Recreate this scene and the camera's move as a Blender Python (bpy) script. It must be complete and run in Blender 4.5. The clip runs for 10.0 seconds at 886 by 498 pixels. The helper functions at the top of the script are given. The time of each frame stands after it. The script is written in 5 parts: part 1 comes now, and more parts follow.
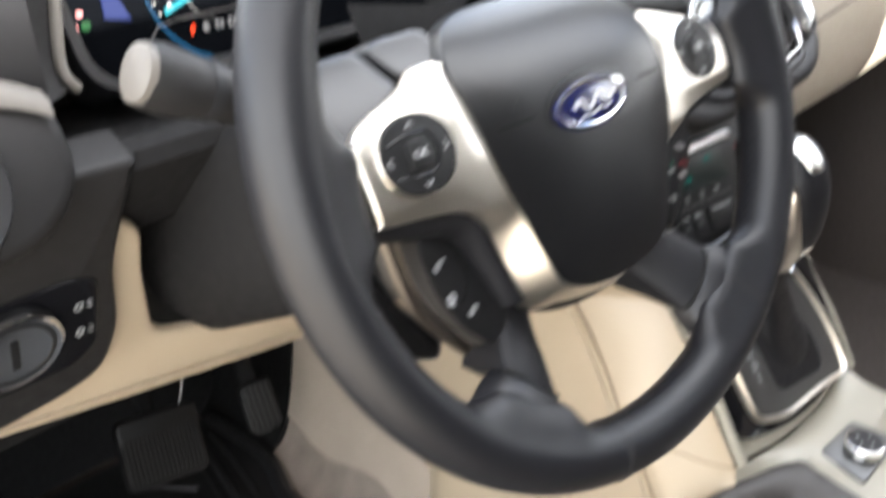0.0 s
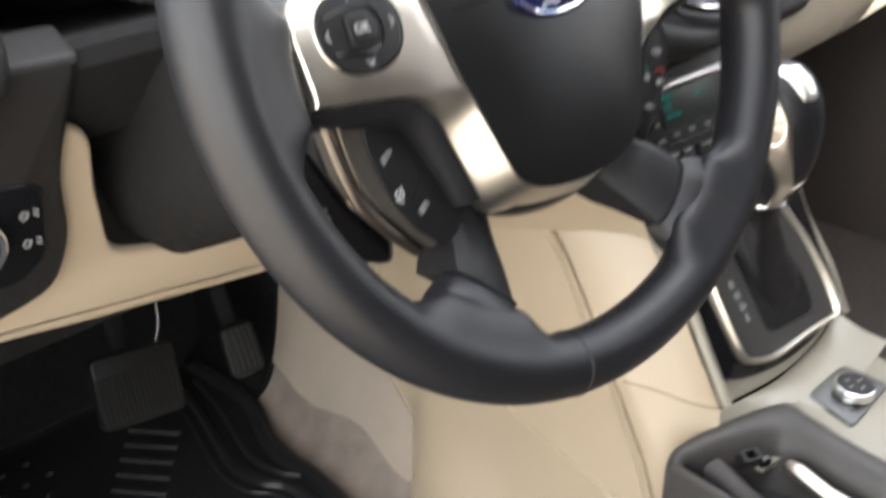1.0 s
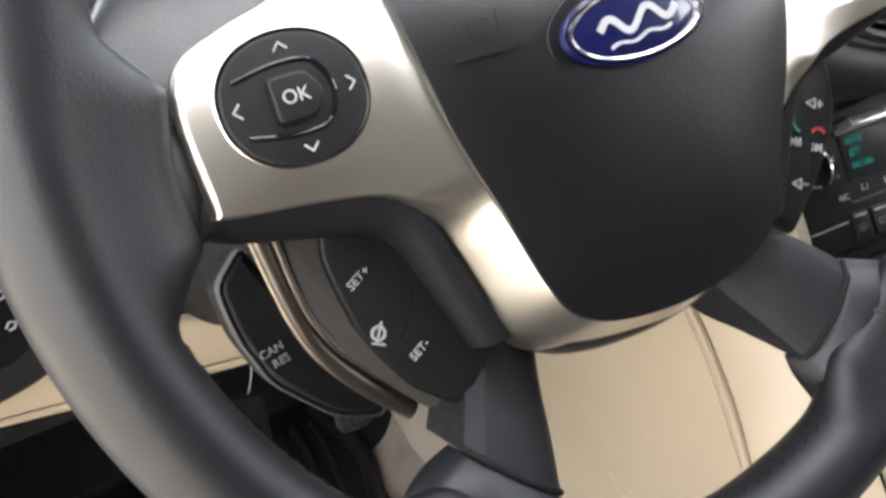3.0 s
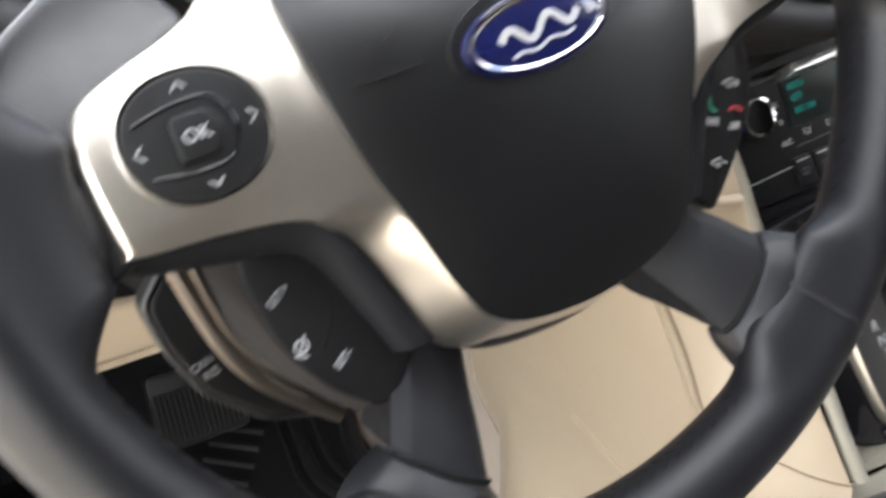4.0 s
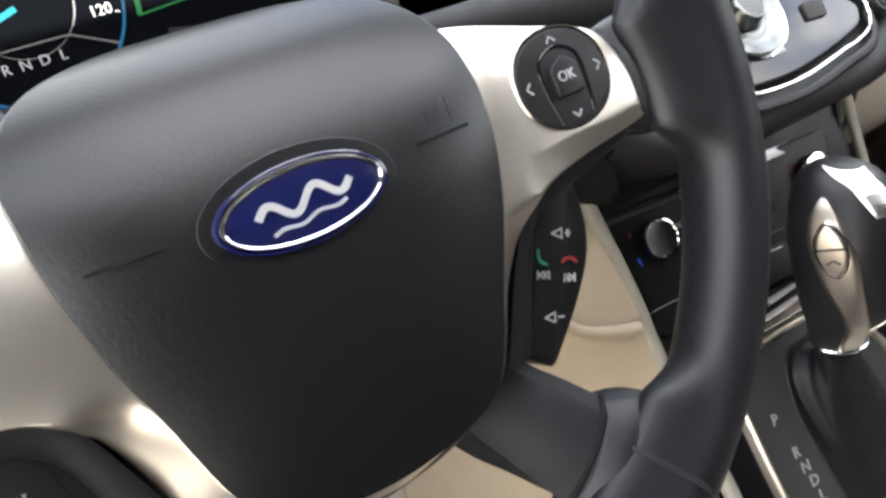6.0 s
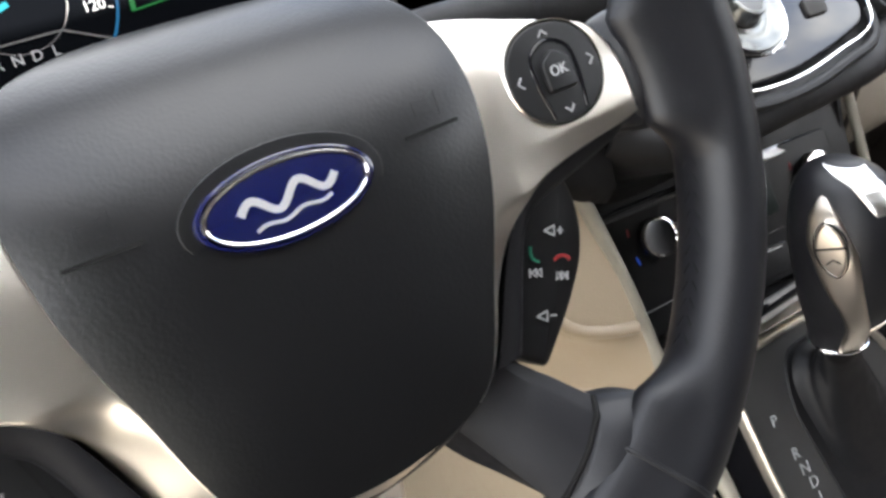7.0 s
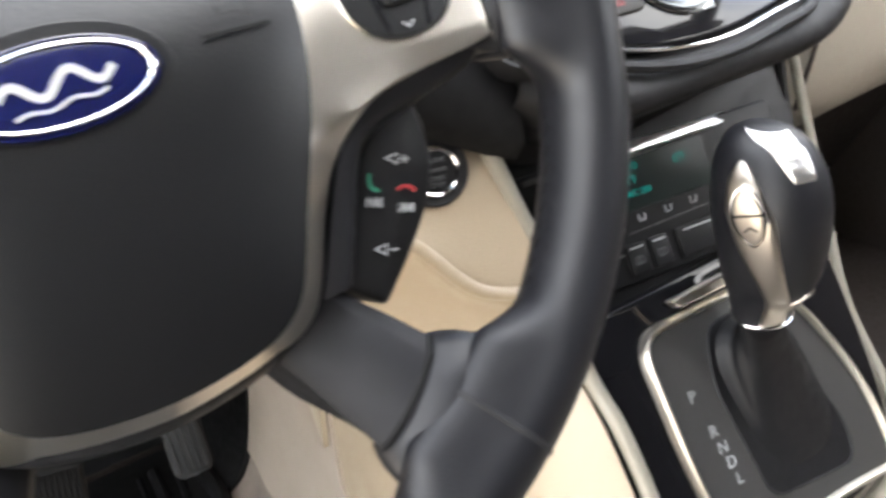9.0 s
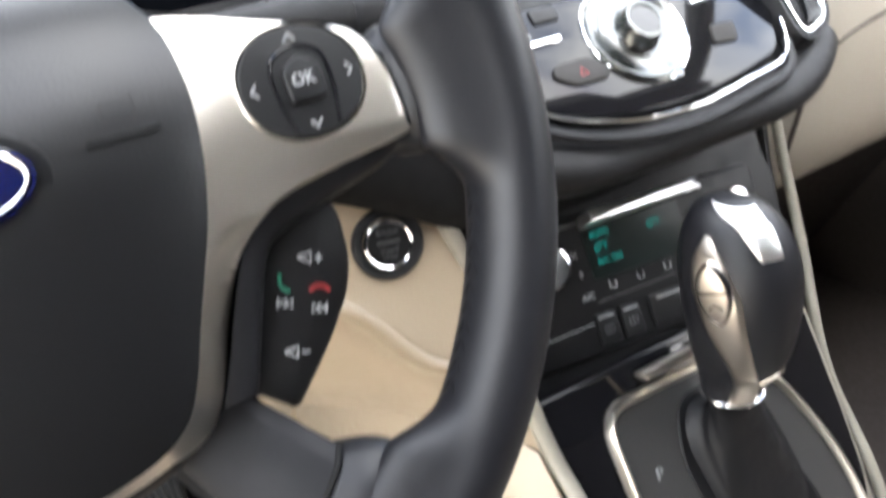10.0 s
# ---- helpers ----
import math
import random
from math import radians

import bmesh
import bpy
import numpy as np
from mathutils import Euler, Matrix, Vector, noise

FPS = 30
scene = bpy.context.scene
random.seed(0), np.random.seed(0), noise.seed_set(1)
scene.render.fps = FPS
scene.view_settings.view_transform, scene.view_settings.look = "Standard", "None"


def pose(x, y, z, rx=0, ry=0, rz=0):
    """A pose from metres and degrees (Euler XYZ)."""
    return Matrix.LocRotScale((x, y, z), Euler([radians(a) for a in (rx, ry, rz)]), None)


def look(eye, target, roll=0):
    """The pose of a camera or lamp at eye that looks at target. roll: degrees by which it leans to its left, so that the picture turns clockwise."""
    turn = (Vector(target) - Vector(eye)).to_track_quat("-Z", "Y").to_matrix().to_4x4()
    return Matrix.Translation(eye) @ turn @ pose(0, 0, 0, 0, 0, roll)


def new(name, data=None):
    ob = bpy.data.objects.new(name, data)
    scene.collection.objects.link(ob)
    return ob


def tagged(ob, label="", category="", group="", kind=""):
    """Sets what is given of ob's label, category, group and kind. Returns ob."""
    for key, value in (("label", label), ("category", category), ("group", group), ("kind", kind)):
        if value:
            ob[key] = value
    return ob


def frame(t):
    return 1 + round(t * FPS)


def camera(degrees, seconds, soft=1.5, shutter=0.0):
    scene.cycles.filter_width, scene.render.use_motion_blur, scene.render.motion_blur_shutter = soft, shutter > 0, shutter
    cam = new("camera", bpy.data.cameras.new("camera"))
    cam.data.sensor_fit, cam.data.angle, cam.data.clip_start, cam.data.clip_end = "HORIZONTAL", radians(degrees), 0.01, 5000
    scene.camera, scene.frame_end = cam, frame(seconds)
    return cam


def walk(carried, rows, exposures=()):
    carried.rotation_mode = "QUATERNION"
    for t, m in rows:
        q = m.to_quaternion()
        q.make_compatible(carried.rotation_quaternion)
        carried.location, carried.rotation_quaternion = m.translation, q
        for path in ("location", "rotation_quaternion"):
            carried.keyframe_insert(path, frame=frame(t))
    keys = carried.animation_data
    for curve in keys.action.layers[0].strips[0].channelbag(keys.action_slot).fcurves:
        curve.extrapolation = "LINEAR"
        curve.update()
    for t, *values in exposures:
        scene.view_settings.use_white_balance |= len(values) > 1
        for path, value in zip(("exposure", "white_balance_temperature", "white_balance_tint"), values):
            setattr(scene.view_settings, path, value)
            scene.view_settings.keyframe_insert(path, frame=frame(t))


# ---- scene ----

cam = camera(51.5, 10.0, soft=3.0, shutter=0.9)
PATH = [
    (0, (-0.349, -0.274, 0.845), (0.858, 1.016, -0.092), -2.0),
    (0.3, (-0.344, -0.301, 0.851), (0.886, 1.034, 0.011), -1.2),
    (0.5, (-0.338, -0.302, 0.841), (0.887, 1.026, -0.016), -0.7),
    (1, (-0.326, -0.287, 0.801), (0.846, 0.997, -0.188), -1.7),
    (1.5, (-0.252, -0.257, 0.761), (0.797, 1.095, -0.275), -3.8),
    (2, (-0.203, -0.214, 0.75), (0.751, 1.22, -0.266), -2.5),
    (2.5, (-0.188, -0.216, 0.773), (0.711, 1.296, -0.179), -5.0),
    (2.7, (-0.188, -0.215, 0.772), (0.687, 1.32, -0.166), -5.3),
    (4, (-0.165, -0.223, 0.798), (0.662, 1.223, -0.309), -8.4),
    (4.5, (-0.13, -0.223, 0.811), (0.804, 1.252, -0.164), -9.6),
    (5, (-0.089, -0.228, 0.797), (0.817, 1.265, -0.177), -10.6),
    (5.3, (-0.09, -0.238, 0.8), (0.826, 1.272, -0.139), -10.0),
    (5.5, (-0.092, -0.235, 0.8), (0.826, 1.273, -0.141), -9.5),
    (7, (-0.086, -0.232, 0.796), (0.821, 1.283, -0.144), -9.4),
    (7.5, (-0.08, -0.232, 0.785), (0.791, 1.309, -0.148), -8.8),
    (8, (-0.092, -0.246, 0.791), (0.716, 1.404, 0.0), -9.4),
    (8.5, (-0.07, -0.23, 0.772), (0.755, 1.351, -0.134), -8.2),
    (9, (-0.037, -0.257, 0.76), (0.85, 1.262, -0.191), -7.3),
    (9.5, (-0.014, -0.261, 0.759), (0.872, 1.26, -0.19), -7.5),
    (10, (0.006, -0.256, 0.773), (0.875, 1.303, -0.13), -6.8),
]
walk(cam, [(t, look(eye, target, roll)) for t, eye, target, roll in PATH], [(0.0, 3.1, 6450, 10), (0.5, 2.97, 6550, 10), (1.0, 2.92, 6550, 10), (1.5, 3.23, 6450, 10), (2.0, 3.34, 6450, 10), (2.5, 3.22, 6450, 10), (4.0, 3.02, 6400, 10), (4.5, 3.12, 6350, 10), (5.5, 2.92, 6400, 10), (7.0, 2.84, 6350, 10), (7.5, 2.76, 6300, 10), (8.0, 2.85, 6250, 10), (9.0, 3.43, 6450, 10), (10.0, 3.43, 6300, 10)])

# ---- world and light ----
world = bpy.data.worlds.new("sky")
scene.world = world
world.use_nodes = True
wn, wl = world.node_tree.nodes, world.node_tree.links
sky = wn.new("ShaderNodeTexSky")
sky.sky_type = "NISHITA"
sky.sun_disc = False
SUN_EL, SUN_AZ = 36.0, 155.0
sky.sun_elevation, sky.sun_rotation = radians(SUN_EL), radians(SUN_AZ)
sky.air_density, sky.dust_density = 1.0, 2.0
# broken white cloud over the blue
coord, cloud, mask, mixed = wn.new("ShaderNodeTexCoord"), wn.new("ShaderNodeTexNoise"), wn.new("ShaderNodeMapRange"), wn.new("ShaderNodeMix")
cloud.inputs["Scale"].default_value, cloud.inputs["Detail"].default_value, cloud.inputs["Roughness"].default_value = 2.6, 8.0, 0.6
mask.inputs["From Min"].default_value, mask.inputs["From Max"].default_value = 0.40, 0.57
mixed.data_type = "RGBA"
mixed.inputs["B"].default_value = (10.5, 10.4, 10.2, 1)
wl.new(coord.outputs["Generated"], cloud.inputs["Vector"])
wl.new(cloud.outputs["Fac"], mask.inputs["Value"])
wl.new(mask.outputs["Result"], mixed.inputs["Factor"])
wl.new(sky.outputs[0], mixed.inputs["A"])
wl.new(mixed.outputs["Result"], wn["Background"].inputs[0])
wn["Background"].inputs[1].default_value = 0.14
sun = new("sun", bpy.data.lights.new("sun", "SUN"))
sun.data.energy, sun.data.angle, sun.data.color = 4.2, radians(0.6), (1.0, 0.95, 0.87)
_a, _e = radians(SUN_AZ), radians(SUN_EL)
sun.matrix_world = look((math.sin(_a) * math.cos(_e) * 5, math.cos(_a) * math.cos(_e) * 5, math.sin(_e) * 5), (0, 0, 0))

# ---- materials ----
def material(name, color, rough=0.5, metal=0.0, grain=0.0, grain_scale=900.0, vary=0.12, vary_scale=9.0, spec=0.5, coat=0.0, uneven=0.14):
    m = bpy.data.materials.new(name)
    m.use_nodes = True
    n, l = m.node_tree.nodes, m.node_tree.links
    b = n["Principled BSDF"]
    b.inputs["Metallic"].default_value = metal
    b.inputs["Specular IOR Level"].default_value = spec
    b.inputs["Coat Weight"].default_value = coat
    b.inputs["Coat Roughness"].default_value = 0.04
    tc = n.new("ShaderNodeTexCoord")
    big = n.new("ShaderNodeTexNoise")
    big.inputs["Scale"].default_value, big.inputs["Detail"].default_value = vary_scale, 5.0
    l.new(tc.outputs["Object"], big.inputs["Vector"])
    ramp = n.new("ShaderNodeMix")
    ramp.data_type = "RGBA"
    ramp.inputs["A"].default_value = (*[c * (1 - vary) for c in color], 1)
    ramp.inputs["B"].default_value = (*[min(1.0, c * (1 + vary)) for c in color], 1)
    l.new(big.outputs["Fac"], ramp.inputs["Factor"])
    l.new(ramp.outputs["Result"], b.inputs["Base Color"])
    fine = n.new("ShaderNodeTexNoise")
    fine.inputs["Scale"].default_value, fine.inputs["Detail"].default_value = vary_scale * 14, 4.0
    l.new(tc.outputs["Object"], fine.inputs["Vector"])
    mr = n.new("ShaderNodeMapRange")
    mr.inputs["From Min"].default_value, mr.inputs["From Max"].default_value = 0.3, 0.7
    mr.inputs["To Min"].default_value, mr.inputs["To Max"].default_value = max(0.02, rough * (1 - uneven)), min(1.0, rough * (1 + uneven))
    l.new(fine.outputs["Fac"], mr.inputs["Value"])
    l.new(mr.outputs["Result"], b.inputs["Roughness"])
    if grain:
        vo = n.new("ShaderNodeTexVoronoi")
        vo.inputs["Scale"].default_value = grain_scale
        vo.feature = "SMOOTH_F1"
        l.new(tc.outputs["Object"], vo.inputs["Vector"])
        bp = n.new("ShaderNodeBump")
        bp.inputs["Strength"].default_value, bp.inputs["Distance"].default_value = grain, 0.0006
        l.new(vo.outputs["Distance"], bp.inputs["Height"])
        l.new(bp.outputs["Normal"], b.inputs["Normal"])
    return m


def glowing(name, color, strength):
    m = bpy.data.materials.new(name)
    m.use_nodes = True
    b = m.node_tree.nodes["Principled BSDF"]
    b.inputs["Base Color"].default_value = (0.01, 0.01, 0.01, 1)
    b.inputs["Roughness"].default_value = 0.4
    b.inputs["Specular IOR Level"].default_value = 0.0
    b.inputs["Emission Color"].default_value = (*color, 1)
    b.inputs["Emission Strength"].default_value = strength
    return m


def brushed(name, color, rough, scale=(30, 900, 900)):
    m = material(name, color, rough, 1.0, vary=0.02, uneven=0.04)
    n, l = m.node_tree.nodes, m.node_tree.links
    b = n["Principled BSDF"]
    tc, mp, no = n.new("ShaderNodeTexCoord"), n.new("ShaderNodeMapping"), n.new("ShaderNodeTexNoise")
    mp.inputs["Scale"].default_value = scale
    no.inputs["Scale"].default_value, no.inputs["Detail"].default_value = 1.0, 3.0
    l.new(tc.outputs["Object"], mp.inputs["Vector"])
    l.new(mp.outputs["Vector"], no.inputs["Vector"])
    mr = n.new("ShaderNodeMapRange")
    mr.inputs["To Min"].default_value, mr.inputs["To Max"].default_value = rough * 0.97, rough * 1.04
    l.new(no.outputs["Fac"], mr.inputs["Value"])
    l.new(mr.outputs["Result"], b.inputs["Roughness"])
    return m


LEATHER = material("black_leather", (0.0055, 0.0056, 0.0072), 0.45, grain=0.12, grain_scale=1300, spec=0.36, uneven=0.08)
GRAINED = material("grained_black_cover", (0.0030, 0.0031, 0.0036), 0.37, grain=0.10, grain_scale=850, spec=0.42, uneven=0.04)
SMOOTH_BLACK = material("smooth_black_plastic", (0.014, 0.014, 0.015), 0.46, grain=0.15, grain_scale=1500, spec=0.22)
PAD_BLACK = material("button_black", (0.006, 0.006, 0.0065), 0.46, grain=0.1, grain_scale=1800, spec=0.26)
SPOKE_GREY = material("spoke_grey_plastic", (0.014, 0.014, 0.0155), 0.36, grain=0.1, grain_scale=1400, spec=0.55)
DASH = material("charcoal_dash_plastic", (0.0115, 0.011, 0.0112), 0.55, grain=0.2, grain_scale=1200, spec=0.24)
SPOKE_DARK = material("dark_spoke_leather", (0.011, 0.011, 0.0125), 0.5, grain=0.12, grain_scale=1300, spec=0.14)
DASH_MATTE = material("matte_charcoal_plastic", (0.009, 0.0088, 0.009), 0.75, grain=0.2, grain_scale=1200, spec=0.12)
# near-black for unlit depth in recesses and footwell; also for small black parts
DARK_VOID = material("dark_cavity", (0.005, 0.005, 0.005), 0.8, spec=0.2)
SATIN = brushed("satin_silver", (0.73, 0.685, 0.61), 0.32)
CHROME = material("chrome", (0.88, 0.88, 0.87), 0.07, 1.0, vary=0.02, uneven=0.05)
WARM_SATIN = brushed("warm_satin_silver", (0.49, 0.445, 0.39), 0.32)
GUNMETAL = brushed("warm_gunmetal", (0.20, 0.172, 0.145), 0.36)
PIANO = material("piano_black", (0.005, 0.005, 0.006), 0.05, spec=0.29, vary=0.1)
BEIGE = material("beige_plastic", (0.318, 0.256, 0.183), 0.36, grain=0.28, grain_scale=900, vary=0.04)
CREAM = material("cream_soft_dash", (0.34, 0.305, 0.25), 0.5, grain=0.4, grain_scale=700, vary=0.04)
STRIP = material("champagne_trim", (0.225, 0.207, 0.168), 0.33, 0.0, vary=0.04, uneven=0.05)
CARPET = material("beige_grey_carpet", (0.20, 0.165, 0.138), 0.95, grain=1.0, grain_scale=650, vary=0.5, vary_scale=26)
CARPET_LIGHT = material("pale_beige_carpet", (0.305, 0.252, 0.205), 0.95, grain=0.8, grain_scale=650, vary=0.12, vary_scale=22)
RUBBER = material("black_rubber", (0.008, 0.008, 0.0088), 0.5, grain=0.3, grain_scale=800)
# lighter than the pedal pad, so ribs and edge seem to catch light
PEDAL_RIB_LIT = material("lit_pedal_rib_rubber", (0.011, 0.0108, 0.0105), 0.45)
PEDAL = material("pedal_rubber", (0.0045, 0.0044, 0.0043), 0.5, grain=0.2, spec=0.25)
DARK_BROWN = material("dark_brown_trim", (0.060, 0.049, 0.042), 0.7, grain=0.4, grain_scale=500)
BAND = material("warm_dark_grey_plastic", (0.030, 0.026, 0.022), 0.5)
MARK = material("light_grey_print", (0.28, 0.285, 0.29), 0.5, vary=0.02)
SILVER_PRINT = material("silver_print", (0.40, 0.40, 0.41), 0.35, 0.3, vary=0.03)
DIM_MARK = material("dim_grey_print", (0.075, 0.078, 0.08), 0.5, vary=0.02)
GREEN_MARK = material("green_print", (0.012, 0.125, 0.075), 0.5)
RED_MARK = material("red_print", (0.19, 0.016, 0.018), 0.5)
BADGE_BLUE = material("badge_blue", (0.004, 0.0058, 0.040), 0.2, coat=0.6, vary=0.05)
GREY_BUTTON = material("grey_button", (0.055, 0.055, 0.055), 0.4)
DARK_BUTTON = material("dark_button", (0.026, 0.024, 0.022), 0.5, spec=0.15)
LIGHT_GREY = material("light_grey_plastic", (0.10, 0.091, 0.081), 0.45, spec=0.3)
SEAM = material("shaded_beige_joint", (0.16, 0.115, 0.075), 0.7)
STRING = material("white_string", (0.5, 0.5, 0.48), 0.8)
POLISHED = material("polished_silver", (0.93, 0.93, 0.92), 0.34, 1.0, vary=0.02, uneven=0.05)
# unseen ground, made pale and warm to bounce fill light into the car
PAVING = material("warm_bounce_paving", (0.42, 0.375, 0.315), 0.9, grain=0.6, grain_scale=120, vary=0.3)
# for unseen surfaces, darker than a pale lining to dim reflections in the wheel
HEADLINER = material("headliner", (0.10, 0.095, 0.088), 0.95, grain=0.3)
SCREEN_DARK = material("dark_screen", (0.002, 0.0023, 0.003), 0.4, spec=0.0)
DISPLAY = material("dark_green_display", (0.010, 0.015, 0.014), 0.35, spec=0.2)
BOOT = material("soft_boot_leather", (0.0045, 0.0045, 0.0055), 0.5, grain=0.2, grain_scale=1100, spec=0.28)
TRAY_GREY = material("charcoal_soft_tray", (0.034, 0.031, 0.029), 0.5, grain=0.2, grain_scale=1100, spec=0.4)
DISH = material("dark_dished_metal", (0.13, 0.134, 0.13), 0.24, 1.0, vary=0.03, uneven=0.05)
GREY_PLATE = material("dark_grey_satin_plate", (0.032, 0.0315, 0.031), 0.34, 0.0, spec=0.8, uneven=0.03, vary=0.04)
CYAN = glowing("cyan_light", (0.02, 0.62, 0.72), 0.2)
BLUE_GLOW = glowing("blue_light", (0.03, 0.09, 0.55), 0.075)
ARC_BLUE = glowing("arc_light", (0.02, 0.25, 0.55), 0.085)
GREEN_GLOW = glowing("green_light", (0.05, 0.5, 0.12), 0.06)
RED_GLOW = glowing("red_light", (1.0, 0.07, 0.02), 0.390)
WHITE_GLOW = glowing("white_light", (0.75, 0.78, 0.8), 0.07)
TEAL_GLOW = glowing("teal_light", (0.02, 0.5, 0.42), 0.055)
SCREEN_MAP = glowing("pale_map", (0.55, 0.62, 0.48), 0.11)


# ---- mesh helpers ----
MW = {}


def thing(name, m, label, category, group="", kind=""):
    ob = new(name)
    ob.matrix_basis = m
    ob.empty_display_size = 0.02
    MW[ob] = m.copy()
    return tagged(ob, label, category, group, kind)


def finish(bm, me_name, mat, sharp=38.0):
    bmesh.ops.remove_doubles(bm, verts=bm.verts, dist=1e-6)
    bmesh.ops.recalc_face_normals(bm, faces=bm.faces)
    me = bpy.data.meshes.new(me_name)
    bm.to_mesh(me)
    bm.free()
    me.materials.append(mat)
    for p in me.polygons:
        p.use_smooth = True
    me.set_sharp_from_angle(angle=radians(sharp))
    return me


def part(name, bm, mat, parent, label="", world_space=False, sharp=38.0):
    if world_space:
        bm.transform(MW[parent].inverted())
    ob = new(name, finish(bm, name, mat, sharp))
    ob.parent = parent
    MW[ob] = MW[parent].copy()
    return tagged(ob, label)


def solid(name, bm, mat, label, category, kind="", sharp=38.0, group=""):
    ob = new(name, finish(bm, name, mat, sharp))
    MW[ob] = Matrix()
    return tagged(ob, label, category, group, kind)


def basis(o, x, y):
    x = Vector(x).normalized()
    z = x.cross(Vector(y)).normalized()
    y = z.cross(x)
    return Matrix(((x[0], y[0], z[0], o[0]), (x[1], y[1], z[1], o[1]), (x[2], y[2], z[2], o[2]), (0, 0, 0, 1)))


def smooth(points, steps=6, closed=True):
    """A Catmull-Rom curve through the points."""
    p = [Vector(q) for q in points]
    n, out = len(p), []
    for i in range(n if closed else n - 1):
        if closed:
            a, b, c, d = p[i - 1], p[i], p[(i + 1) % n], p[(i + 2) % n]
        else:
            a, b, c, d = p[max(i - 1, 0)], p[i], p[i + 1], p[min(i + 2, n - 1)]
        for k in range(steps):
            t = k / steps
            out.append(0.5 * (2 * b + (c - a) * t + (2 * a - 5 * b + 4 * c - d) * t * t + (3 * b - a - 3 * c + d) * t**3))
    if not closed:
        out.append(p[-1])
    return out


def rounded(points, radius, steps=5):
    """A polygon with its corners rounded."""
    p, out = [Vector(q) for q in points], []
    for i, b in enumerate(p):
        a, c = p[i - 1], p[(i + 1) % len(p)]
        r = radius[i] if isinstance(radius, (list, tuple)) else radius
        u, v = (a - b), (c - b)
        r = min(r, u.length * 0.49, v.length * 0.49)
        u, v = u.normalized() * r, v.normalized() * r
        for k in range(steps + 1):
            t = k / steps
            out.append((b + u) * (1 - t) ** 2 + b * 2 * t * (1 - t) + (b + v) * t**2)
    return out


def rect(w, h, r, cx=0.0, cy=0.0, steps=5):
    return rounded([(cx - w / 2, cy - h / 2), (cx + w / 2, cy - h / 2), (cx + w / 2, cy + h / 2), (cx - w / 2, cy + h / 2)], r, steps)


def ellipse(rx, ry, cx=0.0, cy=0.0, n=40, power=2.0):
    out = []
    for k in range(n):
        a = 2 * math.pi * k / n
        c, s = math.cos(a), math.sin(a)
        out.append(Vector((cx + rx * math.copysign(abs(c) ** (2 / power), c), cy + ry * math.copysign(abs(s) ** (2 / power), s))))
    return out


def inset(outline, d):
    """The outline moved inwards by d (for one that runs anticlockwise)."""
    area = sum(a[0] * b[1] - b[0] * a[1] for a, b in zip(outline, outline[1:] + outline[:1]))
    s = 1 if area > 0 else -1
    out = []
    for i, b in enumerate(outline):
        a, c = outline[i - 1], outline[(i + 1) % len(outline)]
        t = Vector((c[0] - a[0], c[1] - a[1]))
        if t.length < 1e-9:
            t = Vector((1, 0))
        t.normalize()
        out.append(Vector((b[0] - t[1] * d * s, b[1] + t[0] * d * s)))
    return out


def loft(bm, rings, closed=True, cap_start=True, cap_end=True):
    rows = [[bm.verts.new(Vector(v)) for v in ring] for ring in rings]
    n = len(rows[0])
    for a, b in zip(rows, rows[1:]):
        for i in range(n if closed else n - 1):
            j = (i + 1) % n
            bm.faces.new((a[i], a[j], b[j], b[i]))
    if closed and cap_start:
        bm.faces.new(rows[0][::-1])
    if closed and cap_end:
        bm.faces.new(rows[-1])
    return bm


def prism(outline, z0, z1, bevel=0.0, m=None, bm=None, steps=3, base_bevel=False):
    """A plate of that outline from z0 to its front z1, with a rounded front edge."""
    bm = bm or bmesh.new()
    rings = [[(p[0], p[1], z0) for p in outline]]
    if base_bevel and bevel:
        rings = [[(p[0], p[1], z0) for p in inset(outline, bevel)], [(p[0], p[1], z0 + bevel) for p in outline]]
    if bevel:
        for k in range(steps + 1):
            a = math.pi / 2 * k / steps
            rings.append([(p[0], p[1], z1 - bevel + bevel * math.sin(a)) for p in inset(outline, bevel * (1 - math.cos(a)))])
    else:
        rings.append([(p[0], p[1], z1) for p in outline])
    if m is not None:
        rings = [[m @ Vector(v) for v in r] for r in rings]
    return loft(bm, rings)


def frame_band(outer, inner, z0, z1, m=None, bm=None, soft=0.0):
    """A band between two outlines with as many points."""
    bm = bm or bmesh.new()
    if soft:
        o2, i2 = [a.lerp(b, soft) for a, b in zip(outer, inner)], [b.lerp(a, soft) for a, b in zip(outer, inner)]
        zm = z1 - (z1 - z0) * 0.35
        rings = [(outer, z0), (outer, zm), (o2, z1), (i2, z1), (inner, zm), (inner, z0), (outer, z0)]
    else:
        rings = [(outer, z0), (outer, z1), (inner, z1), (inner, z0), (outer, z0)]
    rings = [[Vector((p[0], p[1], z)) for p in r] for r, z in rings]
    if m is not None:
        rings = [[m @ v for v in r] for r in rings]
    return loft(bm, rings, True, False, False)


def tube(path, radius, n=12, bm=None, flat=1.0, caps=True):
    """A round bar along a path; radius a number or one for each point."""
    bm = bm or bmesh.new()
    p = [Vector(q) for q in path]
    rings, up = [], Vector((0.13, 0.21, 0.97))
    for i, q in enumerate(p):
        t = (p[min(i + 1, len(p) - 1)] - p[max(i - 1, 0)]).normalized()
        s = t.cross(up).normalized()
        w = s.cross(t)
        r = radius[i] if isinstance(radius, (list, tuple)) else radius
        rings.append([q + r * (math.cos(a) * s + flat * math.sin(a) * w) for a in (2 * math.pi * k / n for k in range(n))])
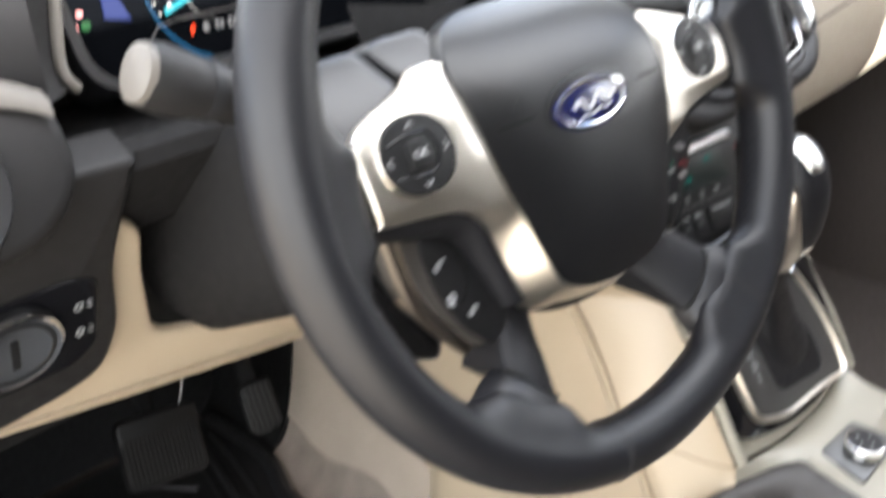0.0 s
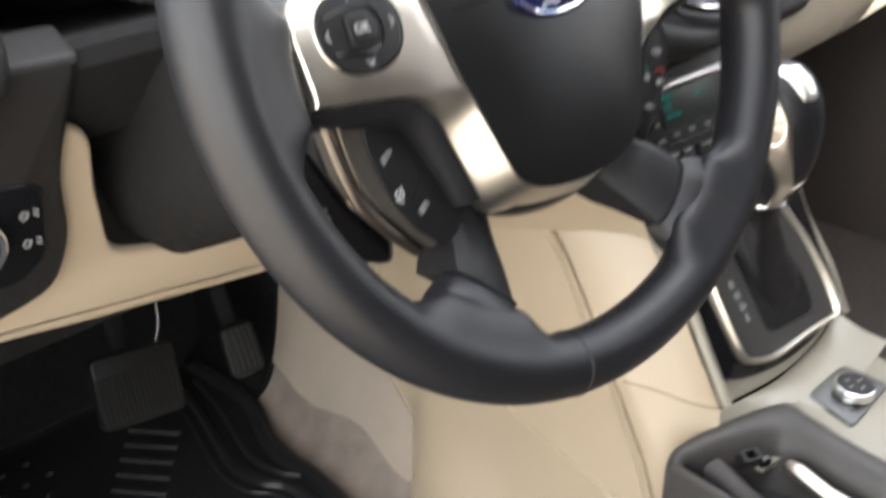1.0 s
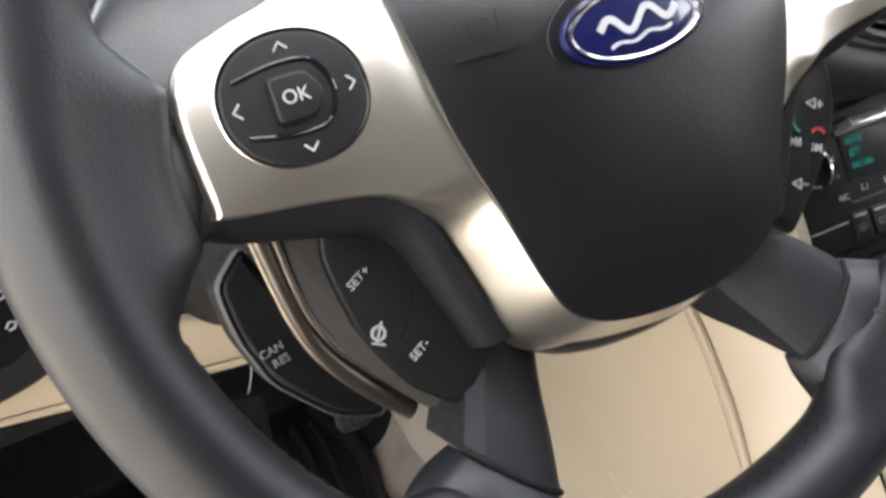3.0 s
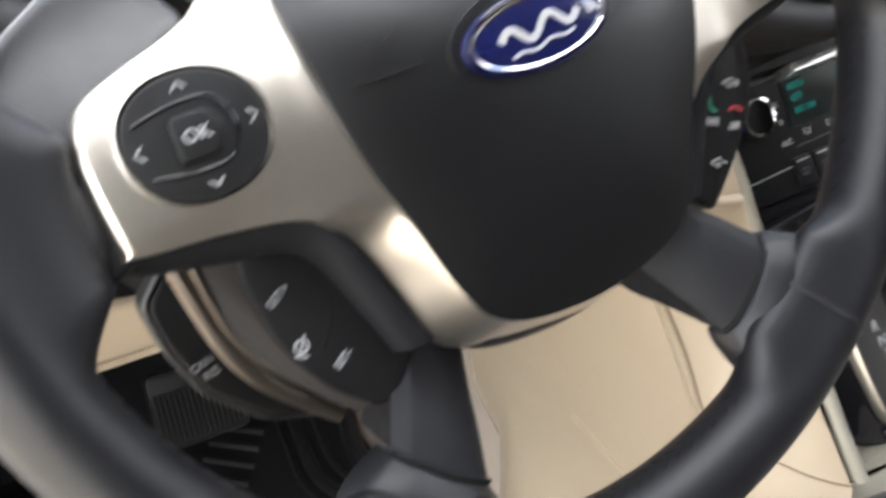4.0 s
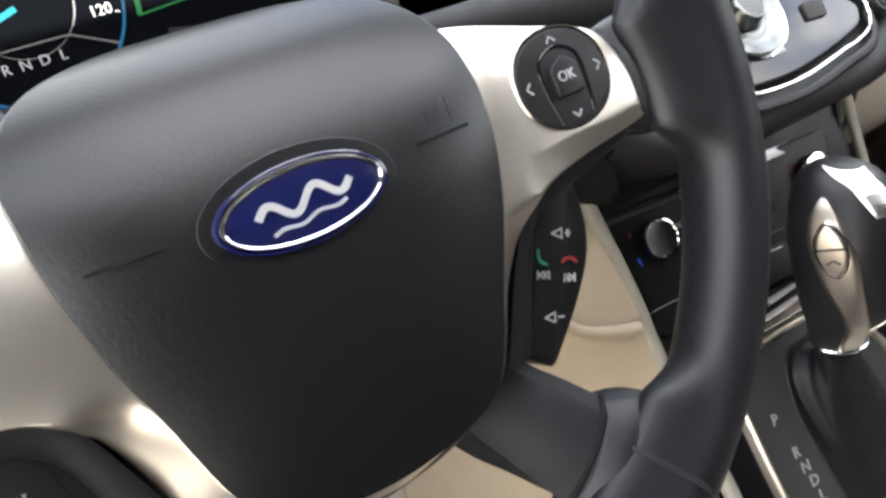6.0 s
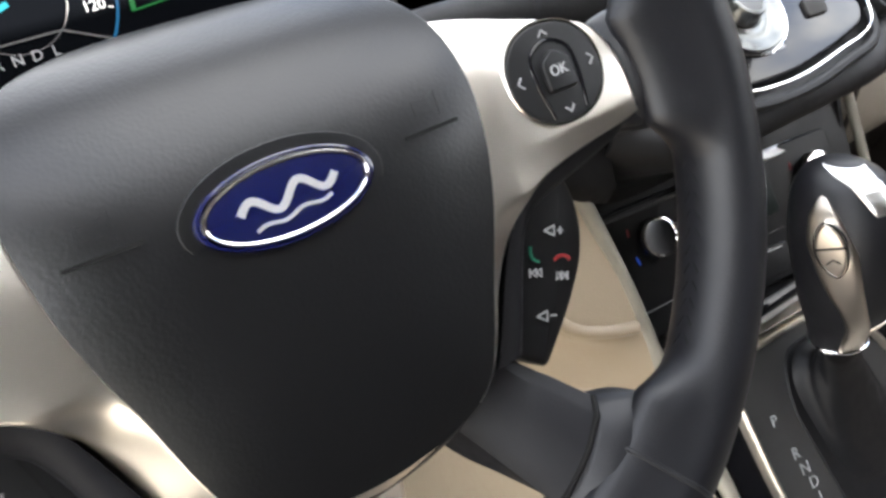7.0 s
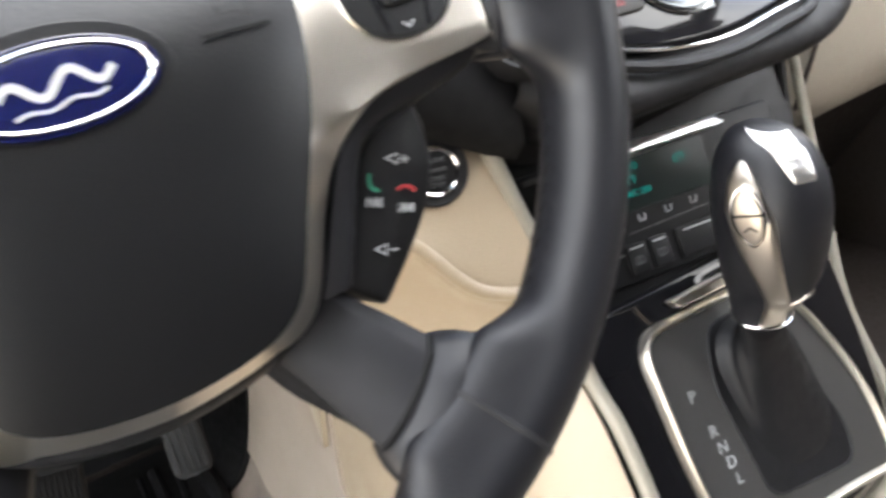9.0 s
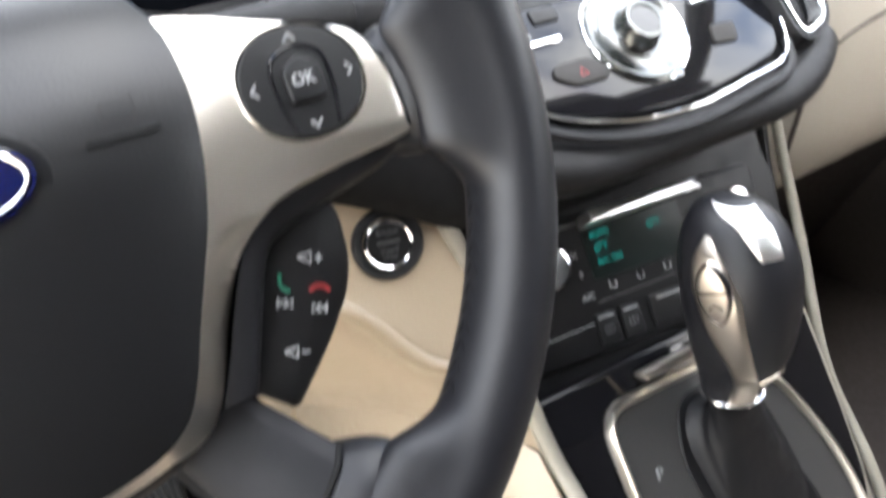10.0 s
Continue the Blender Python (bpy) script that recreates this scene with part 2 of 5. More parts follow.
    return loft(bm, rings, True, caps, caps)


def revolve(profile, n=40, m=None, bm=None, sx=1.0):
    """A turned body: (radius, height) pairs about z."""
    bm = bm or bmesh.new()
    rings = [[Vector((sx * r * math.cos(a), r * math.sin(a), z)) for a in (2 * math.pi * k / n for k in range(n))] for r, z in profile]
    if m is not None:
        rings = [[m @ v for v in r] for r in rings]
    return loft(bm, rings)


def sheet(rows, thick, bm=None):
    """A curved panel through rows of points, with thickness away from its normal."""
    bm = bm or bmesh.new()
    g = [[Vector(v) for v in r] for r in rows]
    nr, nc = len(g), len(g[0])
    normals = []
    for i in range(nr):
        line = []
        for j in range(nc):
            a = g[min(i + 1, nr - 1)][j] - g[max(i - 1, 0)][j]
            b = g[i][min(j + 1, nc - 1)] - g[i][max(j - 1, 0)]
            line.append(a.cross(b).normalized())
        normals.append(line)
    front = [[bm.verts.new(v) for v in r] for r in g]
    back = [[bm.verts.new(v + k * thick) for v, k in zip(r, q)] for r, q in zip(g, normals)]
    for i in range(nr - 1):
        for j in range(nc - 1):
            bm.faces.new((front[i][j], front[i][j + 1], front[i + 1][j + 1], front[i + 1][j]))
            bm.faces.new((back[i][j], back[i + 1][j], back[i + 1][j + 1], back[i][j + 1]))
    edge = [(0, j) for j in range(nc)] + [(i, nc - 1) for i in range(1, nr)] + [(nr - 1, j) for j in range(nc - 2, -1, -1)] + [(i, 0) for i in range(nr - 2, 0, -1)]
    for (a, b), (c, d) in zip(edge, edge[1:] + edge[:1]):
        bm.faces.new((front[a][b], back[a][b], back[c][d], front[c][d]))
    return bm


def box(lo, hi, bevel=0.0, m=None, bm=None):
    cx, cy = (lo[0] + hi[0]) / 2, (lo[1] + hi[1]) / 2
    o = rect(hi[0] - lo[0], hi[1] - lo[1], bevel, cx, cy, 3) if bevel else [Vector((lo[0], lo[1])), Vector((hi[0], lo[1])), Vector((hi[0], hi[1])), Vector((lo[0], hi[1]))]
    return prism(o, lo[2], hi[2], bevel, m, bm, 2, base_bevel=bool(bevel))


def lettering(body, size, m, depth=0.0002, spacing=1.0):
    """Writing in the built-in font, as a mesh centred on m."""
    cu = bpy.data.curves.new("writing", "FONT")
    cu.body, cu.size, cu.extrude, cu.align_x, cu.align_y = body, size, depth, "CENTER", "CENTER"
    cu.space_character = spacing
    cu.resolution_u = 3
    ob = bpy.data.objects.new("writing", cu)
    scene.collection.objects.link(ob)
    bpy.context.view_layer.update()
    me = bpy.data.meshes.new_from_object(ob.evaluated_get(bpy.context.evaluated_depsgraph_get()))
    bm = bmesh.new()
    bm.from_mesh(me)
    bm.transform(m)
    bpy.data.objects.remove(ob)
    bpy.data.meshes.remove(me)
    return bm


def stroke(points, width, m, h=0.0004, bm=None):
    """A thin raised line through points in the plane of m."""
    bm = bm or bmesh.new()
    p = [Vector(q) for q in points]
    left, right = [], []
    for i, q in enumerate(p):
        t = (p[min(i + 1, len(p) - 1)] - p[max(i - 1, 0)]).normalized()
        k = Vector((-t[1], t[0])) * width / 2
        left.append(q + k)
        right.append(q - k)
    o = left + right[::-1]
    rings = [[m @ Vector((v[0], v[1], z)) for v in o] for z in (-h * 0.5, h)]
    a, b = [bm.verts.new(v) for v in rings[0]], [bm.verts.new(v) for v in rings[1]]
    n, k = len(o), len(p)
    for i in range(n):
        j = (i + 1) % n
        bm.faces.new((a[i], a[j], b[j], b[i]))
    for i in range(k - 1):
        bm.faces.new((b[i], b[i + 1], b[n - 2 - i], b[n - 1 - i]))
    return bm

# ---- shell of the car ----
def wall_plate(name, lo, hi, mat, label, category="car body"):
    return solid(name, box(lo, hi), mat, label, category, "structure")


g = bmesh.new()
bmesh.ops.create_grid(g, x_segments=1, y_segments=1, size=400)
bmesh.ops.translate(g, verts=g.verts, vec=(0, 0, -0.36))
solid("ground", g, PAVING, "unseen pale ground outside that bounces warm light into the car", "ground", "structure")
wall_plate("floor", (-0.42, -1.75, 0.0), (1.12, 1.0, 0.03), DARK_BROWN, "dark floor pan under the mats", "floor")
# unseen roof whose front edge is placed to let sky onto the wheel
wall_plate("ceiling", (-0.42, -1.75, 1.16), (1.12, -0.30, 1.2), HEADLINER, "unseen headliner, darkened and cut short to shape light on the wheel", "ceiling")
# unseen, and without a rear window so the airbag's centre stays dark
wall_plate("wall_rear", (-0.42, -1.79, 0.03), (1.12, -1.75, 1.2), DARK_BROWN, "unseen windowless rear wall that keeps reflections dark", "wall")
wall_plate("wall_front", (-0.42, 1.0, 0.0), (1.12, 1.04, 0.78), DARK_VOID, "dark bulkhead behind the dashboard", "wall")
wall_plate("wall_right", (1.12, -1.75, 0.0), (1.16, 1.04, 0.84), DARK_BROWN, "dark brown passenger door lining", "wall")
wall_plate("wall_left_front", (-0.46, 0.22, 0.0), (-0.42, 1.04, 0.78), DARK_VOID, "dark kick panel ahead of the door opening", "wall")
# unseen, raised over the window opening to darken what the airbag reflects
wall_plate("wall_left_rear", (-0.46, -1.75, 0.0), (-0.42, -0.70, 1.2), DARK_BROWN, "unseen closed wall at the rear door that keeps reflections dark", "wall")
# unseen low wall, added to keep ground light off the console's foot
wall_plate("wall_left_sill", (-0.46, -0.70, 0.0), (-0.42, 0.22, 0.14), DARK_BROWN, "unseen sill wall added to cut light bounced off the ground", "wall")
wall_plate("wall_right_rear", (1.12, -1.75, 0.80), (1.16, -0.92, 1.2), DARK_BROWN, "dark rear quarter lining", "wall")
for nm, x in (("pillar_left", -0.42), ("pillar_right", 1.09)):
    solid(nm, tube([(x, -0.37, 1.18), (x, 0.0, 1.14), (x, 0.45, 1.03), (x, 1.04, 0.79)], 0.035, 10), HEADLINER, "grey windscreen pillar", "pillar", "structure")
for nm, x in (("post_right", 1.12),):
    solid(nm, tube([(x, -0.55, 0.75), (x, -0.57, 1.18)], 0.045, 10), HEADLINER, "grey door post", "pillar", "structure")

# dashboard top, from the cluster hood to the bulkhead
top = [[(x, y, z) for x in (-0.42, -0.2, 0.1, 0.36, 0.6, 0.9, 1.12)] for y, z in ((0.36, 0.80), (0.5, 0.80), (0.75, 0.785), (1.02, 0.77))]
solid("dashboard_top", sheet(top, 0.012), DASH, "charcoal soft dashboard top under the windscreen", "dashboard", "structure")

end = [[(x, y, z) for x in (-0.42, -0.3, e - 0.03, e)] for y, z, e in ((0.37, 0.80, -0.150), (0.27, 0.795, -0.156), (0.215, 0.765, -0.176), (0.195, 0.73, -0.183), (0.195, 0.70, -0.183))]
solid("dashboard_end", sheet(end, -0.012), DASH, "charcoal end of the dashboard beside the cluster", "dashboard", "structure")

# ---- footwell ----
foot = thing("footwell", pose(0, 0.5, 0.03), "beige carpeted driver footwell with a toe board darkened for shade", "footwell", kind="structure")
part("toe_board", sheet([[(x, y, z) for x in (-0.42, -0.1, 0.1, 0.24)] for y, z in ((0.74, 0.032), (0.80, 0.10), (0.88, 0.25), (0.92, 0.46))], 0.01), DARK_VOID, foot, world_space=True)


def tunnel(ys, lift, low):
    """A stretch of the tunnel's side from a height of its section (0 to 30, by y) upwards."""
    out = []
    for y in ys:
        k = max(0.0, min(1.0, y / 0.6))
        line = smooth([(0.085 + 0.03 * k, y, 0.028), (0.135 + 0.02 * k, y, 0.05), (0.178 + 0.02 * (1 - k), y, 0.11), (0.198 + 0.01 * (1 - k), y, 0.22), (0.215, y, 0.36), (0.22, y, 0.42)], 6, False)
        row = []
        for i in range(13):
            f = min(29.999, low[0](y) + (low[1](y) - low[0](y)) * i / 12)
            p = line[int(f)].lerp(line[int(f) + 1], f - int(f))
            row.append((p[0] - lift, p[1], p[2] + lift * 0.6))
        out.append(row)
    return out


def carpet_top(y):
    """Upper edge of the pale carpet, rising from a rounded rear end to the bulkhead."""
    pairs = [(0.308, 8.3), (0.311, 10.6), (0.318, 11.8), (0.329, 12.8), (0.352, 13.7), (0.381, 15.0), (0.41, 22.0), (0.45, 29.9), (0.6, 29.9)]
    for (a, b), (c, d) in zip(pairs, pairs[1:]):
        if y <= c:
            return b + (d - b) * max(0.0, (y - a) / (c - a))
    return 29.9


near = (0.06, 0.10, 0.16, 0.22, 0.3, 0.38, 0.45, 0.5, 0.59)
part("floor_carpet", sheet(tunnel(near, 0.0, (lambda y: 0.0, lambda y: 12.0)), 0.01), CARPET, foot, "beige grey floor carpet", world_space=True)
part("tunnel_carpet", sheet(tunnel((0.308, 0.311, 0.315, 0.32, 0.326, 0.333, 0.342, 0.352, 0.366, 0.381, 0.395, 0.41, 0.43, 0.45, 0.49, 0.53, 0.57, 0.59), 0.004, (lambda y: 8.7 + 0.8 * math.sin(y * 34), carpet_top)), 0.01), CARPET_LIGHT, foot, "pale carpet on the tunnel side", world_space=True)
# the tunnel side goes on in near-black, its deep shade put into colour
part("shaded_toe_carpet", sheet(tunnel((0.59, 0.60, 0.65, 0.7, 0.8), 0.006, (lambda y: 0.0, lambda y: 30.0)), 0.01), DARK_VOID, foot, "carpet beside the pedals, near-black for deep shade", world_space=True)


def rubber_mat():
    m = thing("floor_mat", pose(-0.12, 0.35, 0.031), "black moulded rubber mat with raised ribs", "floor mat")
    o = rounded([(-0.27, -0.55), (0.19, -0.55), (0.215, -0.15), (0.228, 0.05), (0.222, 0.14), (0.252, 0.24), (0.24, 0.37), (-0.27, 0.37)], [0.05, 0.05, 0.05, 0.05, 0.05, 0.05, 0.04, 0.05])
    part("mat_base", prism(o, 0.0, 0.008, 0.003), RUBBER, m)
    part("raised_rim", tube([(x - 0.008, y, 0.008) for x, y in smooth([(0.19, -0.5), (0.215, -0.15), (0.227, 0.05), (0.222, 0.14), (0.250, 0.24), (0.24, 0.36)], 5, False)], 0.011, 8), RUBBER, m, "raised rubber rim")
    rim2 = [(0.192, 0.33), (0.188, 0.275), (0.175, 0.208), (0.163, 0.147), (0.172, 0.10), (0.190, 0.073), (0.196, 0.02), (0.19, -0.06), (0.17, -0.3)]
    for dx, r in ((0.0, 0.008), (-0.018, 0.0035), (0.024, 0.005)):
        part("channel_rib", tube([(x + dx, y, 0.009) for x, y in smooth(rim2, 5, False)], r, 8), RUBBER, m)
    for k in range(9):
        part("rib", tube([(0.104 - 0.016 * k, 0.298 - 0.021 * k, 0.009), (0.146 - 0.016 * k, 0.247 - 0.021 * k, 0.009)], 0.0042, 8), RUBBER, m)
    for k in range(5):
        a = -0.02 + 0.05 * k
        part("cross_rib", tube([(0.02, 0.0 + 0.05 * k, 0.009), (-0.03, -0.06 + 0.05 * k, 0.009)], 0.005, 8), RUBBER, m)
    stud = revolve([(0.0045, 0.0), (0.004, 0.004), (0.002, 0.0055)], 8)
    me = finish(stud, "stud", RUBBER)
    for i in range(9):
        for j in range(12):
            ob = new("stud", me)
            ob.parent = m
            ob.location = (-0.24 + 0.028 * i + 0.014 * (j % 2), 0.33 - 0.036 * j, 0.0078)
    return m


rubber_mat()


def ribbed_pedal(name, m, w, h, ribs, reach, label, arm, rib_mat):
    p = thing(name, m, label, "pedal")
    part("pad", prism(rect(w, h, 0.010), -0.012, 0.0, 0.003), PEDAL, p)
    for k in range(ribs):
        x = -w / 2 + w * (k + 1) / (ribs + 1)
        part("rib", tube([(x, -h / 2 + 0.006, 0.0005), (x, -h / 2 + h * reach, 0.0005)], min(0.0019, w * 0.045), 6), rib_mat, p)
    # edge bead in the rib colour; the lighter one paints a highlight
    part("lit_edge", tube([(-w / 2 + 0.001, h * 0.18, -0.001), (-w / 2 + 0.001, -h / 2 + 0.008, -0.001), (-w / 2 + 0.008, -h / 2 + 0.001, -0.001), (w * 0.1, -h / 2 + 0.001, -0.001)], 0.0016, 6), rib_mat, p, "edge in the rib colour, lightened on the accelerator as caught light")
    part("arm", tube([(0, 0, -0.012), (0, 0.05, -0.03), arm], 0.011, 8, flat=0.6), DARK_VOID, p)
    return p


ribbed_pedal("brake_pedal", basis((-0.052, 0.478, 0.226), (1, -0.05, -0.17), (0.05, 0.5, 0.85)), 0.088, 0.074, 17, 0.72, "black rubber brake pedal ribbed on its lower half", (0.0, 0.25, -0.05), PEDAL)
ribbed_pedal("accelerator_pedal", basis((0.091, 0.522, 0.174), (1, -0.2, 0.05), (-0.36, 0.45, 0.80)), 0.040, 0.062, 5, 0.92, "black accelerator pedal with ribs lightened as if catching light", (0.0, 0.2, -0.04), PEDAL_RIB_LIT)
string = thing("hanging_string", pose(-0.003, 0.515, 0.275), "thin white string hanging under the dash", "string")
part("strand", tube(smooth([(-0.003, 0.515, 0.285), (-0.006, 0.51, 0.265), (-0.016, 0.505, 0.245), (-0.024, 0.505, 0.225)], 4, False), 0.0006, 6), STRING, string, world_space=True)

# ---- lower dash on the driver's side ----
KP = basis((-0.137, 0.22, 0.596), (1, 0, 0), (0, -0.037, 0.094))  # local x right, y up the panel


def kp(x, z):
    """A place on the knee panel's plane from x and z."""
    return (x + 0.137, (z - 0.596) / 0.9305)


knee = thing("knee_panel", KP, "beige moulded knee panel below the steering column", "dash panel", kind="structure")
o = rounded([kp(-0.42, 0.505), kp(-0.225, 0.468), kp(-0.145, 0.450), kp(-0.02, 0.425), kp(0.10, 0.402), kp(0.10, 0.47), kp(0.0, 0.462), kp(-0.066, 0.478), kp(-0.128, 0.500), kp(-0.137, 0.560), kp(-0.138, 0.598), kp(-0.153, 0.612), kp(-0.42, 0.64)],
            [0.004, 0.004, 0.004, 0.004, 0.004, 0.01, 0.03, 0.02, 0.016, 0.01, 0.012, 0.01, 0.01])
part("panel_face", prism(o, -0.007, 0.0, 0.004), BEIGE, knee)
part("lower_lip", tube([(kp(x, z)[0], kp(x, z)[1], -0.006) for x, z in ((-0.42, 0.503), (-0.225, 0.466), (-0.145, 0.448), (-0.02, 0.423), (0.1, 0.40))], 0.006, 8), BEIGE, knee)
# added near-black plate that stands for the shade behind the dash
cavity = thing("column_cavity", pose(0, 0.4, 0.45), "near-black plate for the shade behind the steering column", "dash recess", kind="structure")
part("shade_back", box((-0.42, 0.42, 0.35), (0.3, 0.44, 0.80)), DARK_VOID, cavity, world_space=True)

housing = thing("switch_housing", KP, "charcoal plastic housing round the light switch", "dash panel", kind="structure")
o = rounded([kp(-0.42, 0.47), kp(-0.225, 0.486), kp(-0.196, 0.490), kp(-0.170, 0.500), kp(-0.158, 0.535), kp(-0.162, 0.585), kp(-0.153, 0.63), kp(-0.145, 0.66), kp(-0.42, 0.67)], [0.01, 0.02, 0.02, 0.03, 0.03, 0.02, 0.02, 0.006, 0.01])
part("housing_face", prism(o, -0.02, 0.010, 0.006), DASH, housing)


def light_switch():
    s = thing("light_switch", KP @ pose(*kp(-0.222, 0.552), 0.010), "round black headlamp switch with a chrome ring on a gloss plate", "switch")
    part("plate", prism(rounded([(-0.055, -0.036), (0.030, -0.036), (0.047, -0.020), (0.049, 0.036), (0.03, 0.043), (-0.055, 0.040)], 0.008), -0.002, 0.002, 0.0015), PIANO, s)
    kc = pose(-0.007, 0.0100, 0) @ Matrix.Diagonal((1.38, 1.38, 1.0, 1.0))
    knob = part("knob", revolve([(0.0205, 0.0), (0.0205, 0.009), (0.0195, 0.011), (0.016, 0.012), (0.0145, 0.0105), (0.0005, 0.0105)], 40, kc), PAD_BLACK, s)
    part("ring", revolve([(0.0209, 0.0085), (0.0209, 0.0110), (0.0200, 0.0120), (0.0190, 0.0115)], 40, kc), CHROME, knob, "chrome ring")
    part("grip", prism(rect(0.0045, 0.020, 0.002), 0.010, 0.0118, 0.001, kc), PAD_BLACK, knob)
    for k, (x, y) in enumerate(((-0.010, 0.009), (-0.003, 0.0135), (0.0055, 0.0125), (0.0, -0.002))):
        part("mark", stroke([(x * 0.75 - 0.0015, y * 0.75), (x * 0.75 + 0.0015, y * 0.75 + 0.001)], 0.0013, kc @ pose(0, 0, 0.0105)), MARK, knob)
    for y in (0.017, -0.006):
        part("lamp_symbol", stroke([(0.033, y), (0.035, y + 0.004), (0.038, y + 0.003), (0.037, y - 0.001), (0.034, y - 0.002)], 0.0012, pose(0, 0, 0.002)), MARK, s)
        part("lamp_rays", stroke([(0.041, y + 0.004), (0.044, y + 0.002)], 0.001, pose(0, 0, 0.002)), MARK, s)
        part("lamp_ray", stroke([(0.041, y), (0.044, y - 0.002)], 0.001, pose(0, 0, 0.002)), MARK, s)


light_switch()

# outer air vent and dash edge beyond the cluster
vent = thing("side_vent", pose(-0.25, 0.165, 0.675), "charcoal side air vent with a grey surround", "air vent", kind="structure")
VM = basis((-0.262, 0.166, 0.677), (1, 0.12, 0), (0, 0.3, 0.95))
part("surround", prism(rounded([(-0.12, -0.04), (0.047, -0.045), (0.080, -0.02), (0.080, 0.03), (0.042, 0.045), (-0.12, 0.045)], 0.02), -0.06, 0.0, 0.01, VM), DASH, vent, world_space=True)
part("ring", revolve([(0.040, -0.004), (0.042, 0.002), (0.040, 0.006), (0.034, 0.005), (0.031, -0.004)], 36, VM @ pose(0.0, 0.0, 0.0)), SMOOTH_BLACK, vent, world_space=True)
# lighter grey laid over the surround's top face, standing in for light there
part("lit_top_band", sheet([[VM @ Vector((x, y + dy, z)) for x, y in smooth([(-0.12, 0.0465), (0.0, 0.0465), (0.036, 0.0460), (0.058, 0.040), (0.074, 0.031)], 3, False)] for dy, z in ((0.001, -0.058), (0.001, -0.012), (-0.001, -0.004), (-0.006, 0.0012), (-0.014, 0.0014))], 0.002), LIGHT_GREY, vent, "top face of the surround, lightened as if lit", world_space=True, sharp=60)
part("inner_ring", revolve([(0.030, -0.002), (0.029, 0.004), (0.025, 0.003), (0.024, -0.002)], 36, VM), DASH, vent, world_space=True)
for k in range(4):
    part("slat", box((-0.026, -0.019 + 0.011 * k, -0.002), (0.026, -0.016 + 0.011 * k, 0.0035), 0.0, VM), SMOOTH_BLACK, vent, world_space=True)
ledge = thing("dash_ledge", pose(-0.15, 0.2, 0.66), "charcoal ledge of the dashboard beneath the cluster", "dash panel", kind="structure")
part("ledge_body", sheet([[(x, y, z) for x in (-0.195, -0.12, -0.05, 0.05, 0.14)] for y, z in ((0.34, 0.645), (0.25, 0.643), (0.226, 0.650), (0.213, 0.661), (0.203, 0.663), (0.194, 0.658), (0.192, 0.648), (0.2, 0.635), (0.24, 0.59))], -0.01), DASH_MATTE, ledge, world_space=True)

# ---- instrument cluster ----
CL = basis((0.003, 0.333, 0.707), (1, 0, 0), (0, 0.34, 0.94))


def cluster():
    c = thing("instrument_cluster", CL, "dark instrument cluster with lit dial and gear row", "instrument cluster")
    o = rounded([(-0.125, -0.050), (0.20, -0.050), (0.215, 0.02), (0.19, 0.085), (-0.11, 0.085), (-0.13, 0.03)], 0.022)
    part("screen", prism(o, -0.006, 0.0), SCREEN_DARK, c)
    band = inset(o, -0.012)
    part("bezel", frame_band(band, o, -0.004, 0.05, soft=0.2), SMOOTH_BLACK, c)
    part("hood", sheet([smooth([CL @ Vector((x, y, -0.03 + k * (0.03 + zm))) for x, y, zm in ((-0.160, -0.045, 0.052), (-0.150, 0.01, 0.054), (-0.136, 0.065, 0.066), (-0.11, 0.1, 0.11), (0.04, 0.115, 0.13), (0.19, 0.1, 0.11), (0.220, 0.065, 0.066), (0.235, 0.01, 0.054), (0.24, -0.045, 0.052))], 3, False) for k in (0.0, 0.5, 1.0)], -0.012), DASH, c, world_space=True)
    left = [(-0.122, 0.065, 0.06), (-0.130, 0.040, 0.06), (-0.138, 0.010, 0.06), (-0.1465, -0.018, 0.06), (-0.1505, -0.035, 0.06), (-0.1495, -0.0445, 0.06), (-0.145, -0.0505, 0.058)]
    for pts in (left, [(0.073 - p[0], p[1], p[2]) for p in left]):
        part("side_trim", tube([CL @ Vector(p) for p in smooth(pts, 4, False)], 0.0040, 10), LIGHT_GREY, c, "satin grey side trim", world_space=True)
        sg = -1 if pts is left else 1
        part("hood_side", sheet([[CL @ Vector(p) + Vector((sg * dx, dy, 0)) for p in pts] for dx, dy in ((0.002, 0.004), (0.012, -0.004), (0.026, -0.018))], -0.002 * sg), DASH, c, world_space=True)
    f = pose(0, 0, 0.001)
    dial = part("dial", frame_band(ellipse(0.058, 0.058, 0, 0.004, 56), ellipse(0.0565, 0.0565, 0, 0.004, 56), 0.0, 0.0008), ARC_BLUE, c, "blue lit dial ring")
    part("inner_dial", frame_band(ellipse(0.030, 0.030, 0, 0.004, 40), ellipse(0.0295, 0.0295, 0, 0.004, 40), 0.0, 0.0008), GREY_BUTTON, dial)
    part("needle", stroke([(-0.002, 0.003), (-0.047, -0.012)], 0.0035, f), CYAN, dial, "cyan needle")
    for k, s in enumerate(("0", "20", "40", "60", "80", "100", "120")):
        a = radians(198 - k * 36)
        part("number", lettering(s, 0.009, pose(0.044 * math.cos(a), 0.004 + 0.044 * math.sin(a), 0.001)), MARK, dial)
    for k in range(25):
        a = radians(198 - k * 9)
        part("tick", stroke([(0.052 * math.cos(a), 0.004 + 0.052 * math.sin(a)), (0.055 * math.cos(a), 0.004 + 0.055 * math.sin(a))], 0.0008, f), MARK, dial)
    for k, s in enumerate("PRNDL"):
        part("gear_letter", lettering(s, 0.0085, pose(-0.0300 + 0.0107 * k, -0.028, 0.001)), RED_GLOW if k == 0 else MARK, c)
